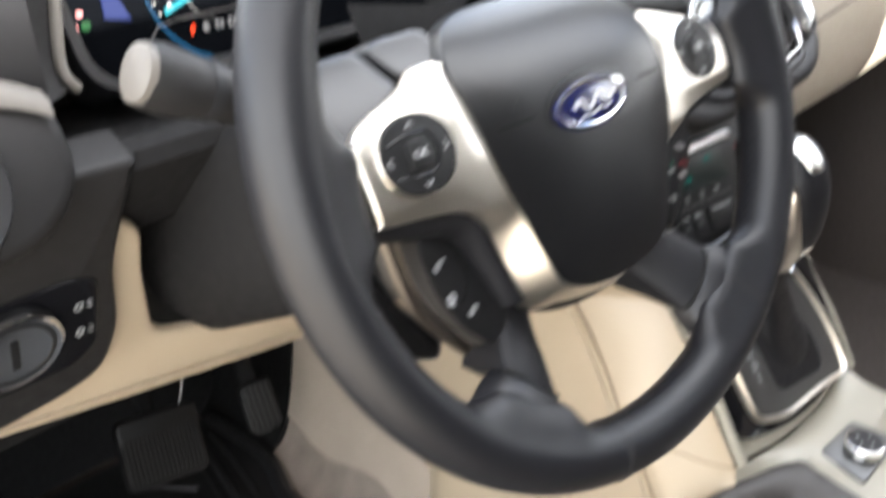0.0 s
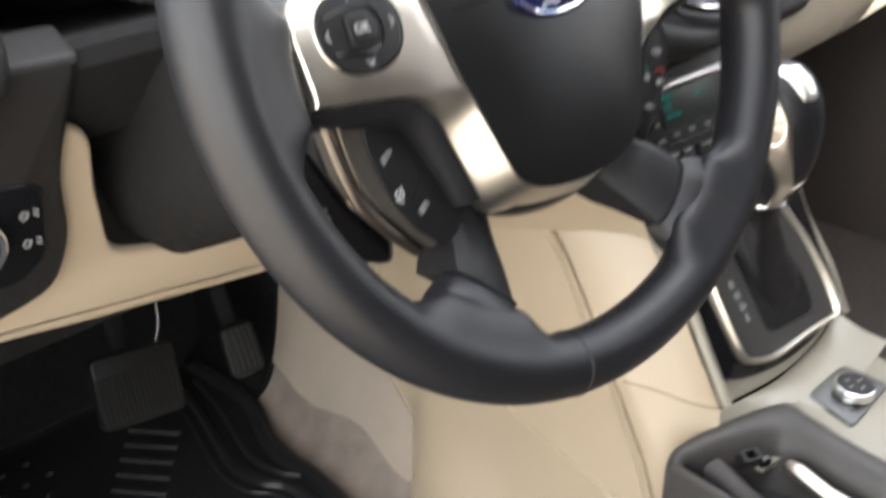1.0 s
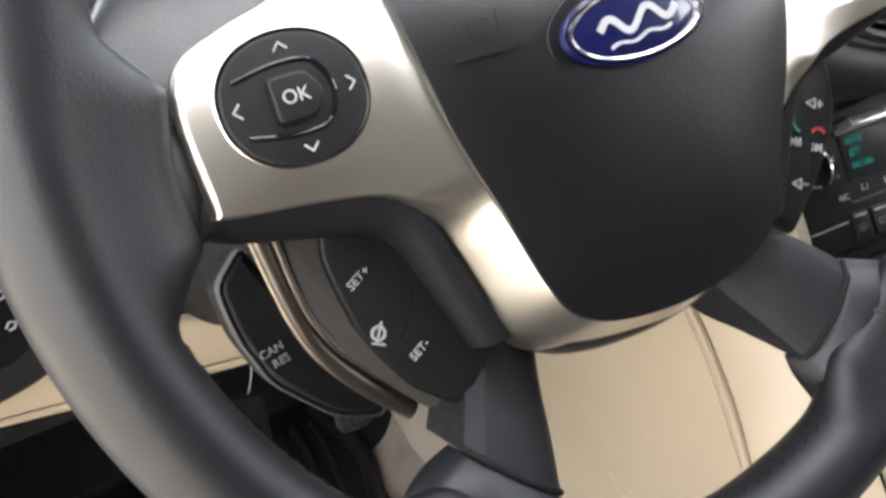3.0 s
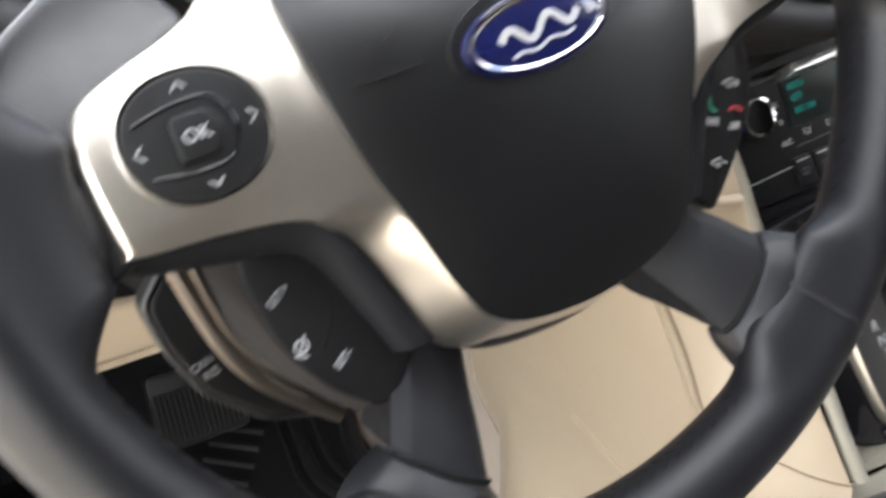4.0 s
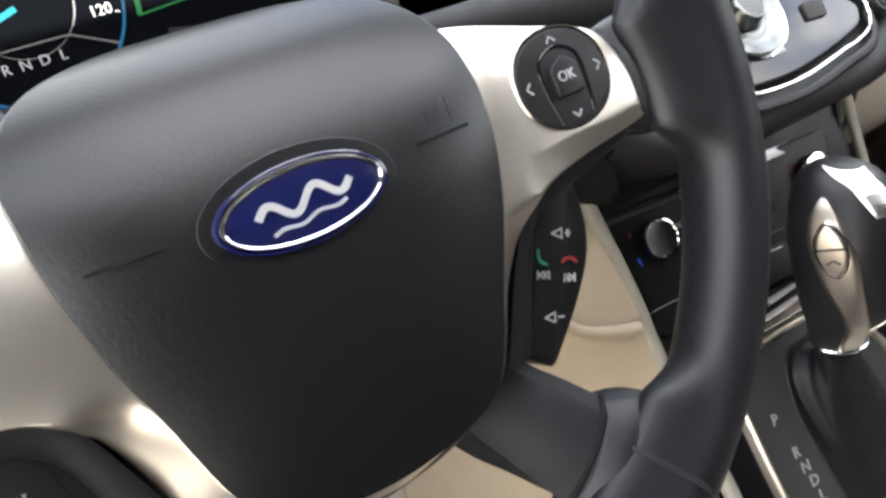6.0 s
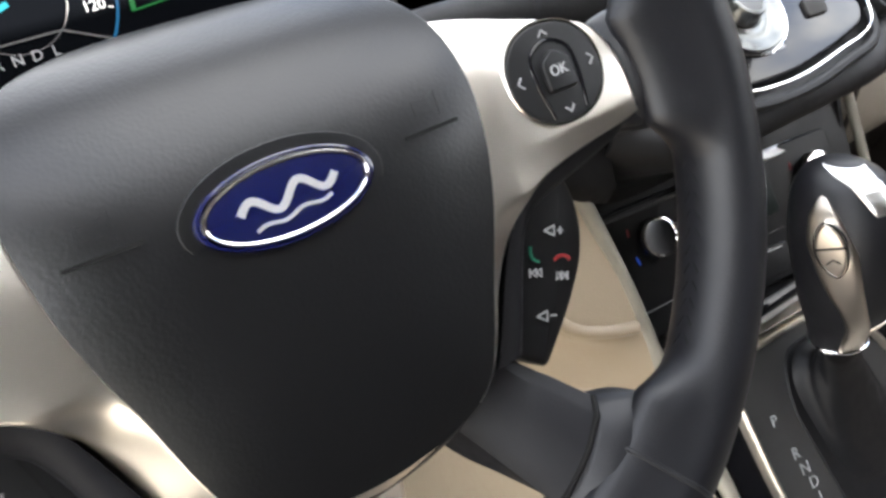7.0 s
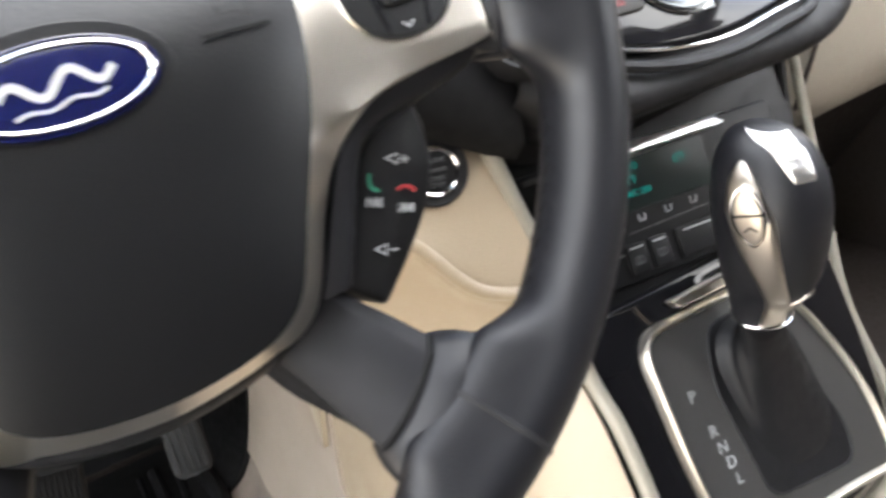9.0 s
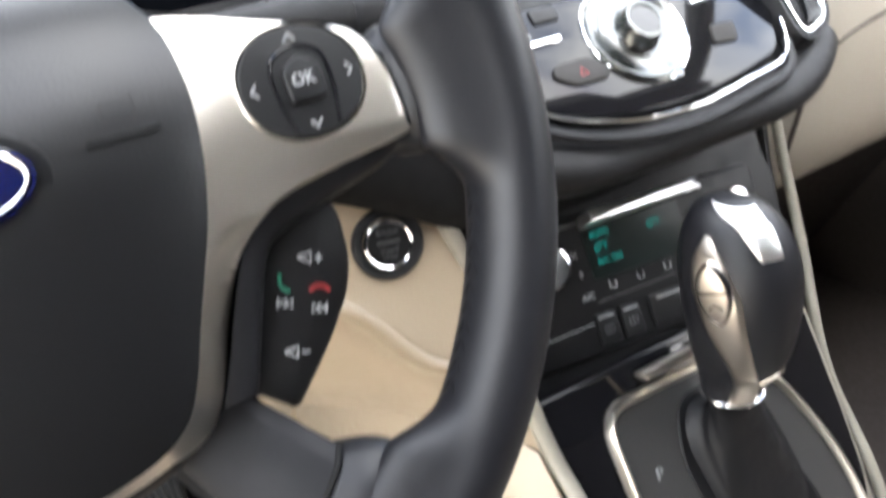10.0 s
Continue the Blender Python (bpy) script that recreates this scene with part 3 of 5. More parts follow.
    part("gear_lip", stroke([(-0.07, -0.035), (-0.055, -0.020), (-0.035, -0.018), (0.02, -0.018), (0.045, -0.030)], 0.001, f), GREY_BUTTON, c)
    part("blue_gauge", prism([Vector(p) for p in ((-0.098, 0.05), (-0.076, 0.055), (-0.078, 0.01), (-0.072, -0.012), (-0.090, -0.008), (-0.086, 0.02))], 0.0002, 0.0009), BLUE_GLOW, c, "blue lit charge gauge")
    part("gauge_window", stroke([(-0.094, 0.03), (-0.090, 0.03), (-0.090, 0.012), (-0.094, 0.012), (-0.094, 0.03)], 0.001, pose(0, 0, 0.001)), WHITE_GLOW, c)
    part("gauge_bar", stroke([(-0.083, 0.036), (-0.083, 0.008)], 0.004, pose(0, 0, 0.001)), WHITE_GLOW, c)
    part("green_lamp", prism(ellipse(0.0035, 0.0028, -0.104, -0.010, 12), 0.0002, 0.001), GREEN_GLOW, c)
    part("red_lamp", prism(ellipse(0.004, 0.0025, -0.113, -0.010, 12), 0.0002, 0.001), RED_MARK, c)
    part("red_lamp", prism(ellipse(0.0025, 0.002, -0.106, -0.002, 12), 0.0002, 0.001), RED_MARK, c)
    part("green_arc", stroke([(0.062 + 0.004 * math.sin(k / 2), 0.06 - 0.013 * k) for k in range(7)], 0.003, f), GREEN_GLOW, c, "green lit arc")
    part("green_base", stroke([(0.062, -0.018), (0.09, -0.016), (0.13, -0.016)], 0.001, f), GREEN_GLOW, c)
    part("heading", lettering("NW", 0.0065, pose(0.078, -0.009, 0.001)), MARK, c)
    part("range_text", lettering("Range: 362 mi", 0.0065, pose(0.108, -0.009, 0.001)), MARK, c)
    part("odometer", lettering("66", 0.006, pose(0.142, -0.006, 0.001)), MARK, c)
    part("right_arc", frame_band(ellipse(0.032, 0.032, 0.178, 0.0, 40), ellipse(0.031, 0.031, 0.178, 0.0, 40), 0.0, 0.0008), GREY_BUTTON, c)


cluster()

# ---- steering wheel ----
WH = pose(0, -0.004, 0.687, 69.1, 0, 0)  # local x right, y up the wheel, z to the driver
wheel = thing("steering_wheel", WH, "black leather steering wheel with satin silver bezels and blue oval badge", "steering wheel")
RR = 0.1712


def flare(a):
    """How far the leather reaches inwards where a spoke joins the rim."""
    deg = math.degrees(math.atan2(math.sin(a), abs(math.cos(a))))
    best = 0.0
    for mid, full, narrow, wide in ((-55.5, 0.0132, 8.8, 16.2), (0.5, 0.0158, 8.0, 14.0)):
        k = max(0.0, min(1.0, (wide - abs(deg - mid)) / (wide - narrow)))
        best = max(best, full * k ** 1.6 * (1.6 - 0.6 * k))
    return best


def rim_ring(a, extra=0.0):
    """The rim's section at an angle: fuller at the side grips, flatter inside."""
    c, s = math.cos(a), math.sin(a)
    side = max(0.0, abs(c)) ** 2
    low = max(0.0, -s) ** 8
    rin, rout, rz = 0.0160 - 0.0022 * side + extra, 0.0155 + extra, 0.0165 + 0.001 * side + extra
    thumb = math.exp(-((math.degrees(math.atan2(s, abs(c))) - 12) / 9.0) ** 2) * 0.004
    ring = []
    for k in range(36):
        b = 2 * math.pi * k / 36
        rad = math.cos(b) * (rout if math.cos(b) > 0 else rin + thumb)
        apron = max(0.0, min(1.0, (-math.cos(b) - 0.55) / 0.45))
        rad -= flare(a) * apron * apron * (1.6 - 0.6 * apron)
        ring.append(((RR + rad) * c, (RR + rad) * s, math.sin(b) * rz - 0.001 * low))
    return ring


bm = bmesh.new()
rings = [rim_ring(2 * math.pi * k / 288) for k in range(289)]
loft(bm, rings, True, False, False)
rim = part("rim", bm, LEATHER, wheel)
for deg in (256.0, 305.0):
    bm = bmesh.new()
    loft(bm, [rim_ring(radians(deg - 0.35), 0.0001), rim_ring(radians(deg - 0.2), 0.0006), rim_ring(radians(deg + 0.2), 0.0006), rim_ring(radians(deg + 0.35), 0.0001)], True, False, False)
    part("seam", bm, SMOOTH_BLACK, rim)
bm = bmesh.new()
for k in range(150):
    a = 2 * math.pi * k / 150
    for side in (-1, 1) if flare(a) == 0.0 else ():
        r = RR - 0.0158 + 0.0022 * math.cos(a) ** 2
        p, q = (r * math.cos(a), r * math.sin(a), side * 0.0035), ((r - 0.0001) * math.cos(a + 0.024), (r - 0.0001) * math.sin(a + 0.024), side * 0.001)
        tube([p, q], 0.0003, 5, bm)
tagged(part("stitching", bm, DARK_VOID, rim, "dark grey stitching inside the rim"), kind="stuff")

HALF = [(0.0, 0.0665), (0.032, 0.065), (0.056, 0.058), (0.0700, 0.042), (0.0735, 0.022), (0.0710, -0.001), (0.0662, -0.0195), (0.0602, -0.0345), (0.0545, -0.0480), (0.0495, -0.0605), (0.0437, -0.0712), (0.0355, -0.0778), (0.0240, -0.0816), (0.0110, -0.0836), (0.0, -0.0842)]


def left_in(y):
    """By how much the left edge of the airbag lies further in."""
    return 0.003 * max(0.0, min(1.0, (0.04 - y) / 0.02, (y + 0.055) / 0.025))


AIR = smooth(HALF + [(-x + left_in(y), y) for x, y in HALF[-2:0:-1]], 5)


def air_height(x, y, s):
    t = min(0.999, max(0.0, (y + 0.006) / 0.0730))
    return 0.0035 + 0.0065 * (1 - s**3.2) - 0.046 * (1 - math.sqrt(1 - t * t))


bm = bmesh.new()
rings = [[(p[0] * 1.0, p[1] * 1.0, min(-0.026, air_height(p[0], p[1], 1.0) - 0.01)) for p in AIR], [(p[0], p[1], air_height(p[0], p[1], 1.0) - 0.002) for p in AIR]]
for s in (0.996, 0.99, 0.982, 0.97, 0.956, 0.94, 0.9, 0.84, 0.76, 0.66, 0.54, 0.4, 0.25, 0.1):
    rings.append([(p[0] * s, p[1] * s - 0.005 * (1 - s), air_height(p[0] * s, p[1] * s, s)) for p in AIR])
loft(bm, rings)
airbag = part("airbag_cover", bm, GRAINED, wheel, "grained charcoal airbag cover", sharp=60)
for sgn in (-1, 1):
    part("horn_groove", stroke([(-0.0105, 0.0), (0.0105, 0.0)], 0.0011, pose(sgn * 0.051, 0.0085, 0.0078, 0, sgn * 7.6, 0), 0.0003), DARK_VOID, airbag)
    part("horn_symbol", stroke([(-0.004, 0.002), (-0.004, -0.002), (0.002, -0.002), (0.005, -0.004), (0.005, 0.004), (0.002, 0.002), (-0.004, 0.002)], 0.0003, pose(sgn * 0.051, 0.0155, 0.0076, 0, sgn * 7.6, 0), 0.0001), GRAINED, airbag)

# badge: plain silver mark on blue
BZ = pose(-0.0005, 0.0056, air_height(0.0, 0.0, 0.3) - 0.0008)
bm = prism(ellipse(0.0315, 0.0160), -0.002, 0.0003, 0.0003, BZ)
part("badge_seat", bm, GRAINED, airbag)
bm = bmesh.new()
loft(bm, [[BZ @ Vector((p[0], p[1], z)) for p in ellipse(0.0275 * k, 0.0123 * k, n=56)] for k, z in ((1.0, 0.0), (1.0, 0.0018), (0.985, 0.0026), (0.955, 0.0028), (0.94, 0.0022))], True, True, False)
badge = part("badge", bm, BADGE_BLUE, wheel, "blue oval badge with a chrome ring and a plain silver mark")
bm = bmesh.new()
loft(bm, [[BZ @ Vector((rx * math.cos(a), ry * math.sin(a), z)) for a in (2 * math.pi * k / 56 for k in range(56))] for rx, ry, z in ((0.0258, 0.0109, 0.0022), (0.0256, 0.0107, 0.0031), (0.0250, 0.0101, 0.0033), (0.0245, 0.0096, 0.0030), (0.0243, 0.0094, 0.0020))], True, False, False)
part("badge_ring", bm, CHROME, badge, "chrome ring")
bm = bmesh.new()
loft(bm, [[BZ @ Vector((p[0], p[1], z)) for p in ellipse(0.0275 * k, 0.0123 * k, n=56)] for k, z in ((0.945, 0.0018), (0.9, 0.0022), (0.6, 0.0029), (0.3, 0.0032), (0.05, 0.0033))])
part("blue_field", bm, BADGE_BLUE, badge, "deep blue field")
MK = BZ @ pose(0, 0, 0.0031)
for half, width, low in ((0.0150, 0.0022, 0.0008), (0.0120, 0.0010, -0.0046)):
    wave = [(-half + 2 * half * k / 40, low + (0.0026 if width > 0.002 else 0.0006) * math.sin(k / 40 * 4 * math.pi) + 0.0012 * (k / 20 - 1)) for k in range(41)]
    part("silver_mark", stroke(wave, width, MK, 0.0005), SILVER_PRINT, badge)

# bezels and the spokes behind them
OUTER = [(0.0712, 0.0440), (0.0785, 0.0462), (0.0875, 0.0450), (0.0945, 0.0405), (0.1045, 0.0365), (0.1180, 0.0325), (0.1315, 0.0265), (0.1366, 0.0150), (0.1355, -0.0098), (0.1337, -0.0135), (0.110, -0.0168), (0.091, -0.0205), (0.081, -0.0260), (0.0742, -0.0345), (0.0675, -0.0500), (0.0615, -0.0652), (0.0562, -0.0770), (0.0490, -0.0850), (0.0370, -0.0885), (0.0200, -0.0903), (0.0, -0.0908)]
INNER = [(0.0672, 0.0440), (0.0682, 0.0425), (0.0692, 0.0400), (0.0700, 0.0370), (0.0708, 0.032), (0.0716, 0.025), (0.0718, 0.018), (0.0716, 0.010), (0.0705, -0.001), (0.0698, -0.004), (0.0684, -0.009), (0.0668, -0.0155), (0.0640, -0.024), (0.0597, -0.0335), (0.0540, -0.0467), (0.0487, -0.0595), (0.0425, -0.0697), (0.0345, -0.0762), (0.0235, -0.0800), (0.0110, -0.0822), (0.0, -0.0830)]

# the right bezel's upper edge lies a little lower
OUTER_R = [(0.0712, 0.0400), (0.0785, 0.0388), (0.0875, 0.0364), (0.0960, 0.0338), (0.1060, 0.0308), (0.1180, 0.0272), (0.1300, 0.0218), (0.1362, 0.0090), (0.1378, -0.0090), (0.1362, -0.0132)] + OUTER[10:]
INNER_R = [(0.0692, 0.0400), (0.0698, 0.0385), (0.0702, 0.0370), (0.0706, 0.0345), (0.0710, 0.0310)] + INNER[5:]


def pod_side(sgn):
    # silver bezel: a face from the airbag's edge out to its own edge, narrowing to a slanted strip below
    outer, inner = smooth(OUTER if sgn < 0 else OUTER_R, 8, False), smooth([(x - left_in(y), y) for x, y in INNER] if sgn < 0 else INNER_R, 8, False)
    flats = 26
    rings = [[] for _ in range(flats + 9)]
    for i, (a, b) in enumerate(zip(inner, outer)):
        slope = max(0.0, min(1.0, (i / 8 - 11.5) / 3.0))
        slope = slope * slope * (3 - 2 * slope)
        far = (b - a).length
        edge = min(0.0026, far * 0.3)
        steps = [0.0] + [(1 - edge / far) * j / (flats - 1) for j in range(flats)] + [1 - edge / far * (1 - math.sin(k * math.pi / 12)) for k in range(1, 7)] + [1.0, 1.0]
        for k, t in enumerate(steps):
            p = a.lerp(b, t)
            z = 0.0024 - 0.0012 * max(0.0, (p[0] - 0.09) / 0.04) - 6.0 * max(0.0, p[1] + 0.002) ** 2 - 1.3 * slope * max(0.0, t * far - 0.001)
            # folds: along the airbag, and above the lower edge
            fold = max(0.0, min(1.0, (p[0] - 0.078) / 0.03))
            beside = max(0.0, min(1.0, (p[1] + 0.006) / 0.02))
            z -= 0.16 * beside * max(0.0, 0.0085 - t * far) + 0.24 * (1 - slope) * fold * max(0.0, -0.0085 - 0.03 * (0.11 - p[0]) - p[1])
            if flats < k < flats + 7:
                z -= edge * (1 - math.cos((k - flats) * math.pi / 12))
            if k == 0:
                z = -0.012
            if k >= flats + 7:
                z -= edge + (0.0035 if k == flats + 8 else 0.0)
            rings[k].append((sgn * p[0], p[1], z))
    part("bezel", loft(bmesh.new(), rings, False), SATIN, wheel, "satin silver spoke bezel", sharp=55)
    body = rounded([(sgn * x, y) for x, y in ((0.055, 0.014), (0.10, 0.014), (0.134, 0.014), (0.160, 0.018), (0.163, -0.012), (0.142, -0.020), (0.132, -0.0150), (0.108, -0.0185), (0.09, -0.022), (0.075, -0.024), (0.055, -0.020))], 0.006, 3)
    if sgn < 0:
        body = body[::-1]
    part("spoke_body", prism(body, -0.027, -0.0035, 0.003), SMOOTH_BLACK, wheel)
    for nm, pts, mid in (("upper_spoke_cover", ((0.0925, 0.0405), (0.098, 0.0365), (0.118, 0.028), (0.128, 0.022), (0.134, 0.013), (0.160, 0.012), (0.152, 0.036), (0.140, 0.050), (0.122, 0.060), (0.1025, 0.0605)), (0.128, 0.038)),
                         ("inner_cover", ((0.055, 0.036), (0.075, 0.038), (0.0895, 0.0425), (0.0985, 0.0600), (0.085, 0.0625), (0.060, 0.0625)), (0.078, 0.052))) if sgn < 0 else ():
        cover = rounded([(sgn * x, y) for x, y in pts], 0.004, 3)
        cover = cover[::-1]
        centre = Vector((sgn * mid[0], mid[1]))
        rings = [[(p[0], p[1], -0.042) for p in cover]]
        for s, z in ((1.0, -0.0085), (0.985, -0.0062), (0.96, -0.0048), (0.92, -0.0042), (0.75, -0.004), (0.5, -0.004), (0.25, -0.004), (0.05, -0.004)):
            rings.append([(q[0], q[1], z - 6.0 * max(0.0, q[1] + 0.002) ** 2) for q in (centre.lerp(p, s) for p in cover)])
        part(nm, loft(bmesh.new(), rings), SPOKE_GREY, wheel, "smooth grey upper spoke cover", sharp=50)
    # leather foot that flares from the bezel's end into the rim
    upper = smooth([(0.1330, 0.0165, -0.0125), (0.1372, 0.0190, -0.0105), (0.1405, 0.0222, -0.0080), (0.1460, 0.0240, -0.0050), (0.1520, 0.0250, -0.0035), (0.1580, 0.0255, -0.0035), (0.1640, 0.0260, -0.0040)], 4, False)
    lower = smooth([(0.1330, -0.0130, -0.0125), (0.1368, -0.0165, -0.0105), (0.1395, -0.0196, -0.0080), (0.1460, -0.0212, -0.0050), (0.1520, -0.0222, -0.0035), (0.1580, -0.0230, -0.0035), (0.1640, -0.0230, -0.0040)], 4, False)
    rings = []
    for k, (a, b) in enumerate(zip(upper, lower)):
        t = k / (len(upper) - 1)
        front, back = [], []
        for j in range(17):
            u = j / 16
            ra, rb = math.hypot(a[0], a[1]), math.hypot(b[0], b[1])
            bow = t * t
            r, ang = ra + (rb - ra) * u, math.atan2(a[1], a[0]) * (1 - u) + math.atan2(b[1], b[0]) * u
            flat = a.lerp(b, u)
            x, y = flat[0] + (r * math.cos(ang) - flat[0]) * bow, flat[1] + (r * math.sin(ang) - flat[1]) * bow
            front.append(Vector((sgn * x, y, flat[2] + 0.0085 * max(0.0, 1 - abs(2 * u - 1) ** 3))))
            back.append(Vector((sgn * x, y, -0.022 + 0.010 * t)))
        rings.append(front + back[::-1])
    part("side_leather", loft(bmesh.new(), rings), LEATHER, wheel, "leather-wrapped end of the side spoke", sharp=75)
    # dark skirt that falls from the bezel's lower edge to the button pads
    top = smooth([(0.1362, -0.0085, -0.0042), (0.1335, -0.0128, -0.0044), (0.110, -0.0163, -0.0046), (0.091, -0.0200, -0.005), (0.081, -0.0255, -0.0056), (0.0742, -0.0340, -0.0066), (0.0675, -0.0495, -0.010), (0.0612, -0.0650, -0.012), (0.0560, -0.0770, -0.014)], 4, False)
    low = smooth([(0.1378, -0.0165, -0.016), (0.1310, -0.0212, -0.016), (0.1080, -0.0272, -0.016), (0.0960, -0.0300, -0.016), (0.0868, -0.0345, -0.016), (0.0818, -0.0420, -0.016), (0.0780, -0.0520, -0.0165), (0.0730, -0.0650, -0.017), (0.0690, -0.0760, -0.018)], 4, False)
    rings = []
    for k, dz in ((0.0, 0.0), (0.18, 0.0016), (0.4, 0.0030), (0.62, 0.0038), (0.8, 0.0034), (0.93, 0.0018), (1.0, 0.0)):
        rings.append([(sgn * p[0], p[1], p[2] + dz) for p in (a.lerp(b, k) for a, b in zip(top, low))])
    rings.append([(sgn * p[0], p[1], -0.034) for p in low])
    part("bezel_skirt", loft(bmesh.new(), rings, False), SPOKE_DARK, wheel, "soft black skirt under the bezel", sharp=60)
    # five-way pad
    c = pose(sgn * 0.1065, 0.0108, 0.0004, -5, sgn * 1.5, 0)
    pad_o = ellipse(0.0200, 0.0172, n=48, power=2.15)
    pad = part("five_way_pad", prism(pad_o, -0.004, 0.0016, 0.0012, c), PAD_BLACK, wheel, "round black five-way button pad")
    part("pad_ring", frame_band(inset(pad_o, -0.0011), inset(pad_o, 0.0001), -0.003, 0.0014, c, soft=0.3), CHROME, pad, "thin bright ring")
    cr = c @ pose(0, 0, 0, 0, 0, 90 if sgn > 0 else 0)
    part("ridge", tube([cr @ Vector((*v[:2], 0.0014)) for v in smooth([(-0.0150, 0.0072), (-0.0040, 0.0092), (0.0050, 0.0090), (0.0088, 0.0060), (0.0108, 0.0), (0.0088, -0.0060), (0.0050, -0.0090), (-0.0040, -0.0092), (-0.0150, -0.0072)], 4, False)], 0.0008, 8), PIANO, pad, "glossy raised ridge")
    ok = part("ok_button", prism(rounded([(-0.0068, -0.0062), (0.004, -0.0062), (0.0078, 0.0), (0.004, 0.0062), (-0.0068, 0.0062)], 0.0022), 0.0, 0.0038, 0.001, cr), PAD_BLACK, pad)
    part("ok_mark", lettering("OK", 0.0052, c @ pose(-0.0004, 0, 0.0039)), MARK, ok)
    for k in range(4):
        r = c @ pose(0, 0, 0.0017, 0, 0, 90 * k) @ pose(0.0158 if k % 2 == 0 else 0.0134, 0, 0)
        part("arrow", stroke([(-0.001, 0.0019), (0.001, 0.0), (-0.001, -0.0019)], 0.0005, r), MARK, pad)


pod_side(-1)
pod_side(1)

bm = bmesh.new()
loft(bm, [[(p[0], min(p[1], 0.012), z) for p in inset(AIR, -d)[::2]] for d, z in ((0.0120, -0.05), (0.0135, -0.026), (0.0133, -0.022), (0.0120, -0.0185), (0.0085, -0.0135), (0.005, -0.012), (-0.005, -0.011))])
part("hub_body", bm, SMOOTH_BLACK, wheel)

for sgn in (-1, 1):
    base = [(sgn * x, y) for x, y in ((0.04, -0.02), (0.112, -0.018), (0.112, -0.05), (0.096, -0.07), (0.08, -0.085), (0.05, -0.075))]
    part("pod_base", prism(rounded(base if sgn < 0 else base[::-1], 0.006, 3), -0.048, -0.030, 0.003), SMOOTH_BLACK, wheel)
# lower spokes, which rise from behind the hub to the rim
for sgn in (-1, 1):
    # cover: outer back, outer side, outer front, middle, inner front, inner side, inner back
    sections = []
    for k, (o, f, i) in zip((0.0, 0.0, 0.5, 1.0), (((0.0520, -0.0500, -0.0420), (0.0400, -0.0600, -0.0370), (0.0270, -0.0660, -0.0460)),
                    ((0.0680, -0.0790, -0.0265), (0.0560, -0.0880, -0.0215), (0.0425, -0.0980, -0.0290)),
                    ((0.0768, -0.0905, -0.0165), (0.0640, -0.1010, -0.0115), (0.0498, -0.1137, -0.0185)),
                    ((0.0850, -0.1008, -0.0085), (0.0715, -0.1160, -0.0038), (0.0568, -0.1290, -0.0095)))):
        o, f, i = Vector(o), Vector(f), Vector(i)
        ring = [o + Vector((-0.001 - 0.005 * k, 0.001 - 0.006 * k, -0.022 - 0.018 * k)), o, o.lerp(f, 0.26) + Vector((0, 0, 0.0026)), o.lerp(f, 0.36) + Vector((0, 0, 0.0030)), f, i.lerp(f, 0.25) + Vector((0, 0, 0.0018)), i.lerp(f, 0.12) + Vector((0, 0, 0.0010)), i, i + Vector((0.0005 + 0.004 * k, -0.009 + 0.0065 * k, -0.019 + 0.009 * k))]
        sections.append([Vector((sgn * v[0], v[1], v[2])) for v in ring])
    cols = [smooth(list(q), 4, False) for q in zip(*sections)]
    part("lower_spoke", loft(bmesh.new(), [[c[k] for c in cols] for k in range(len(cols[0]))]), SPOKE_DARK, wheel, "smooth grey lower spoke cover", sharp=24)
    seam = [c[-1] for c in cols][1:8]
    part("spoke_seam", tube([v + Vector((0, 0, 0.0002)) for v in smooth(seam, 3, False)], 0.0011, 8), DARK_VOID, wheel, "dark seam across the spoke")
    # leather foot that flares into the rim, with rolled edges
    outer = smooth([(0.0852, -0.1016, -0.0095), (0.0945, -0.1035, -0.0052), (0.1025, -0.1070, -0.0038), (0.1095, -0.1130, -0.0060), (0.1170, -0.1180, -0.0075), (0.1230, -0.1220, -0.0070)], 5, False)
    inner = smooth([(0.0570, -0.1300, -0.0105), (0.0575, -0.1365, -0.0042), (0.0595, -0.1430, -0.0025), (0.0622, -0.1500, -0.0050), (0.0650, -0.1570, -0.0050), (0.0680, -0.1610, -0.0070)], 5, False)
    rings = []
    for k, (a, b) in enumerate(zip(outer, inner)):
        t = k / (len(outer) - 1)
        front, back = [], []
        for j in range(17):
            u = j / 16
            ra, rb = math.hypot(a[0], a[1]), math.hypot(b[0], b[1])
            r, ang = ra + (rb - ra) * u, math.atan2(a[1], a[0]) * (1 - u) + math.atan2(b[1], b[0]) * u
            p = Vector((r * math.cos(ang), r * math.sin(ang), a[2] + (b[2] - a[2]) * u))
            crown = 0.0080 + 0.002 * t
            roll = max(0.0, 1 - abs(2 * u - 1) ** 3)
            front.append(Vector((sgn * p[0], p[1], p[2] + crown * roll)))
            back.append(Vector((sgn * p[0], p[1], -0.019 + 0.008 * t)))
        rings.append(front + back[::-1])
    part("spoke_leather", loft(bmesh.new(), rings), LEATHER, wheel, "leather-wrapped foot of the spoke", sharp=75)

# audio pad at the right, cruise pad at the left
PODR = [(0.1115, -0.0250), (0.1135, -0.0330), (0.1125, -0.0480), (0.1085, -0.0585), (0.0975, -0.0725), (0.0808, -0.0895), (0.0640, -0.0745), (0.0700, -0.0600), (0.0760, -0.0460), (0.0830, -0.0350), (0.0920, -0.0280)]


def pad_z(x, y):
    """The audio pad's face: two slopes that meet along a curved crest."""
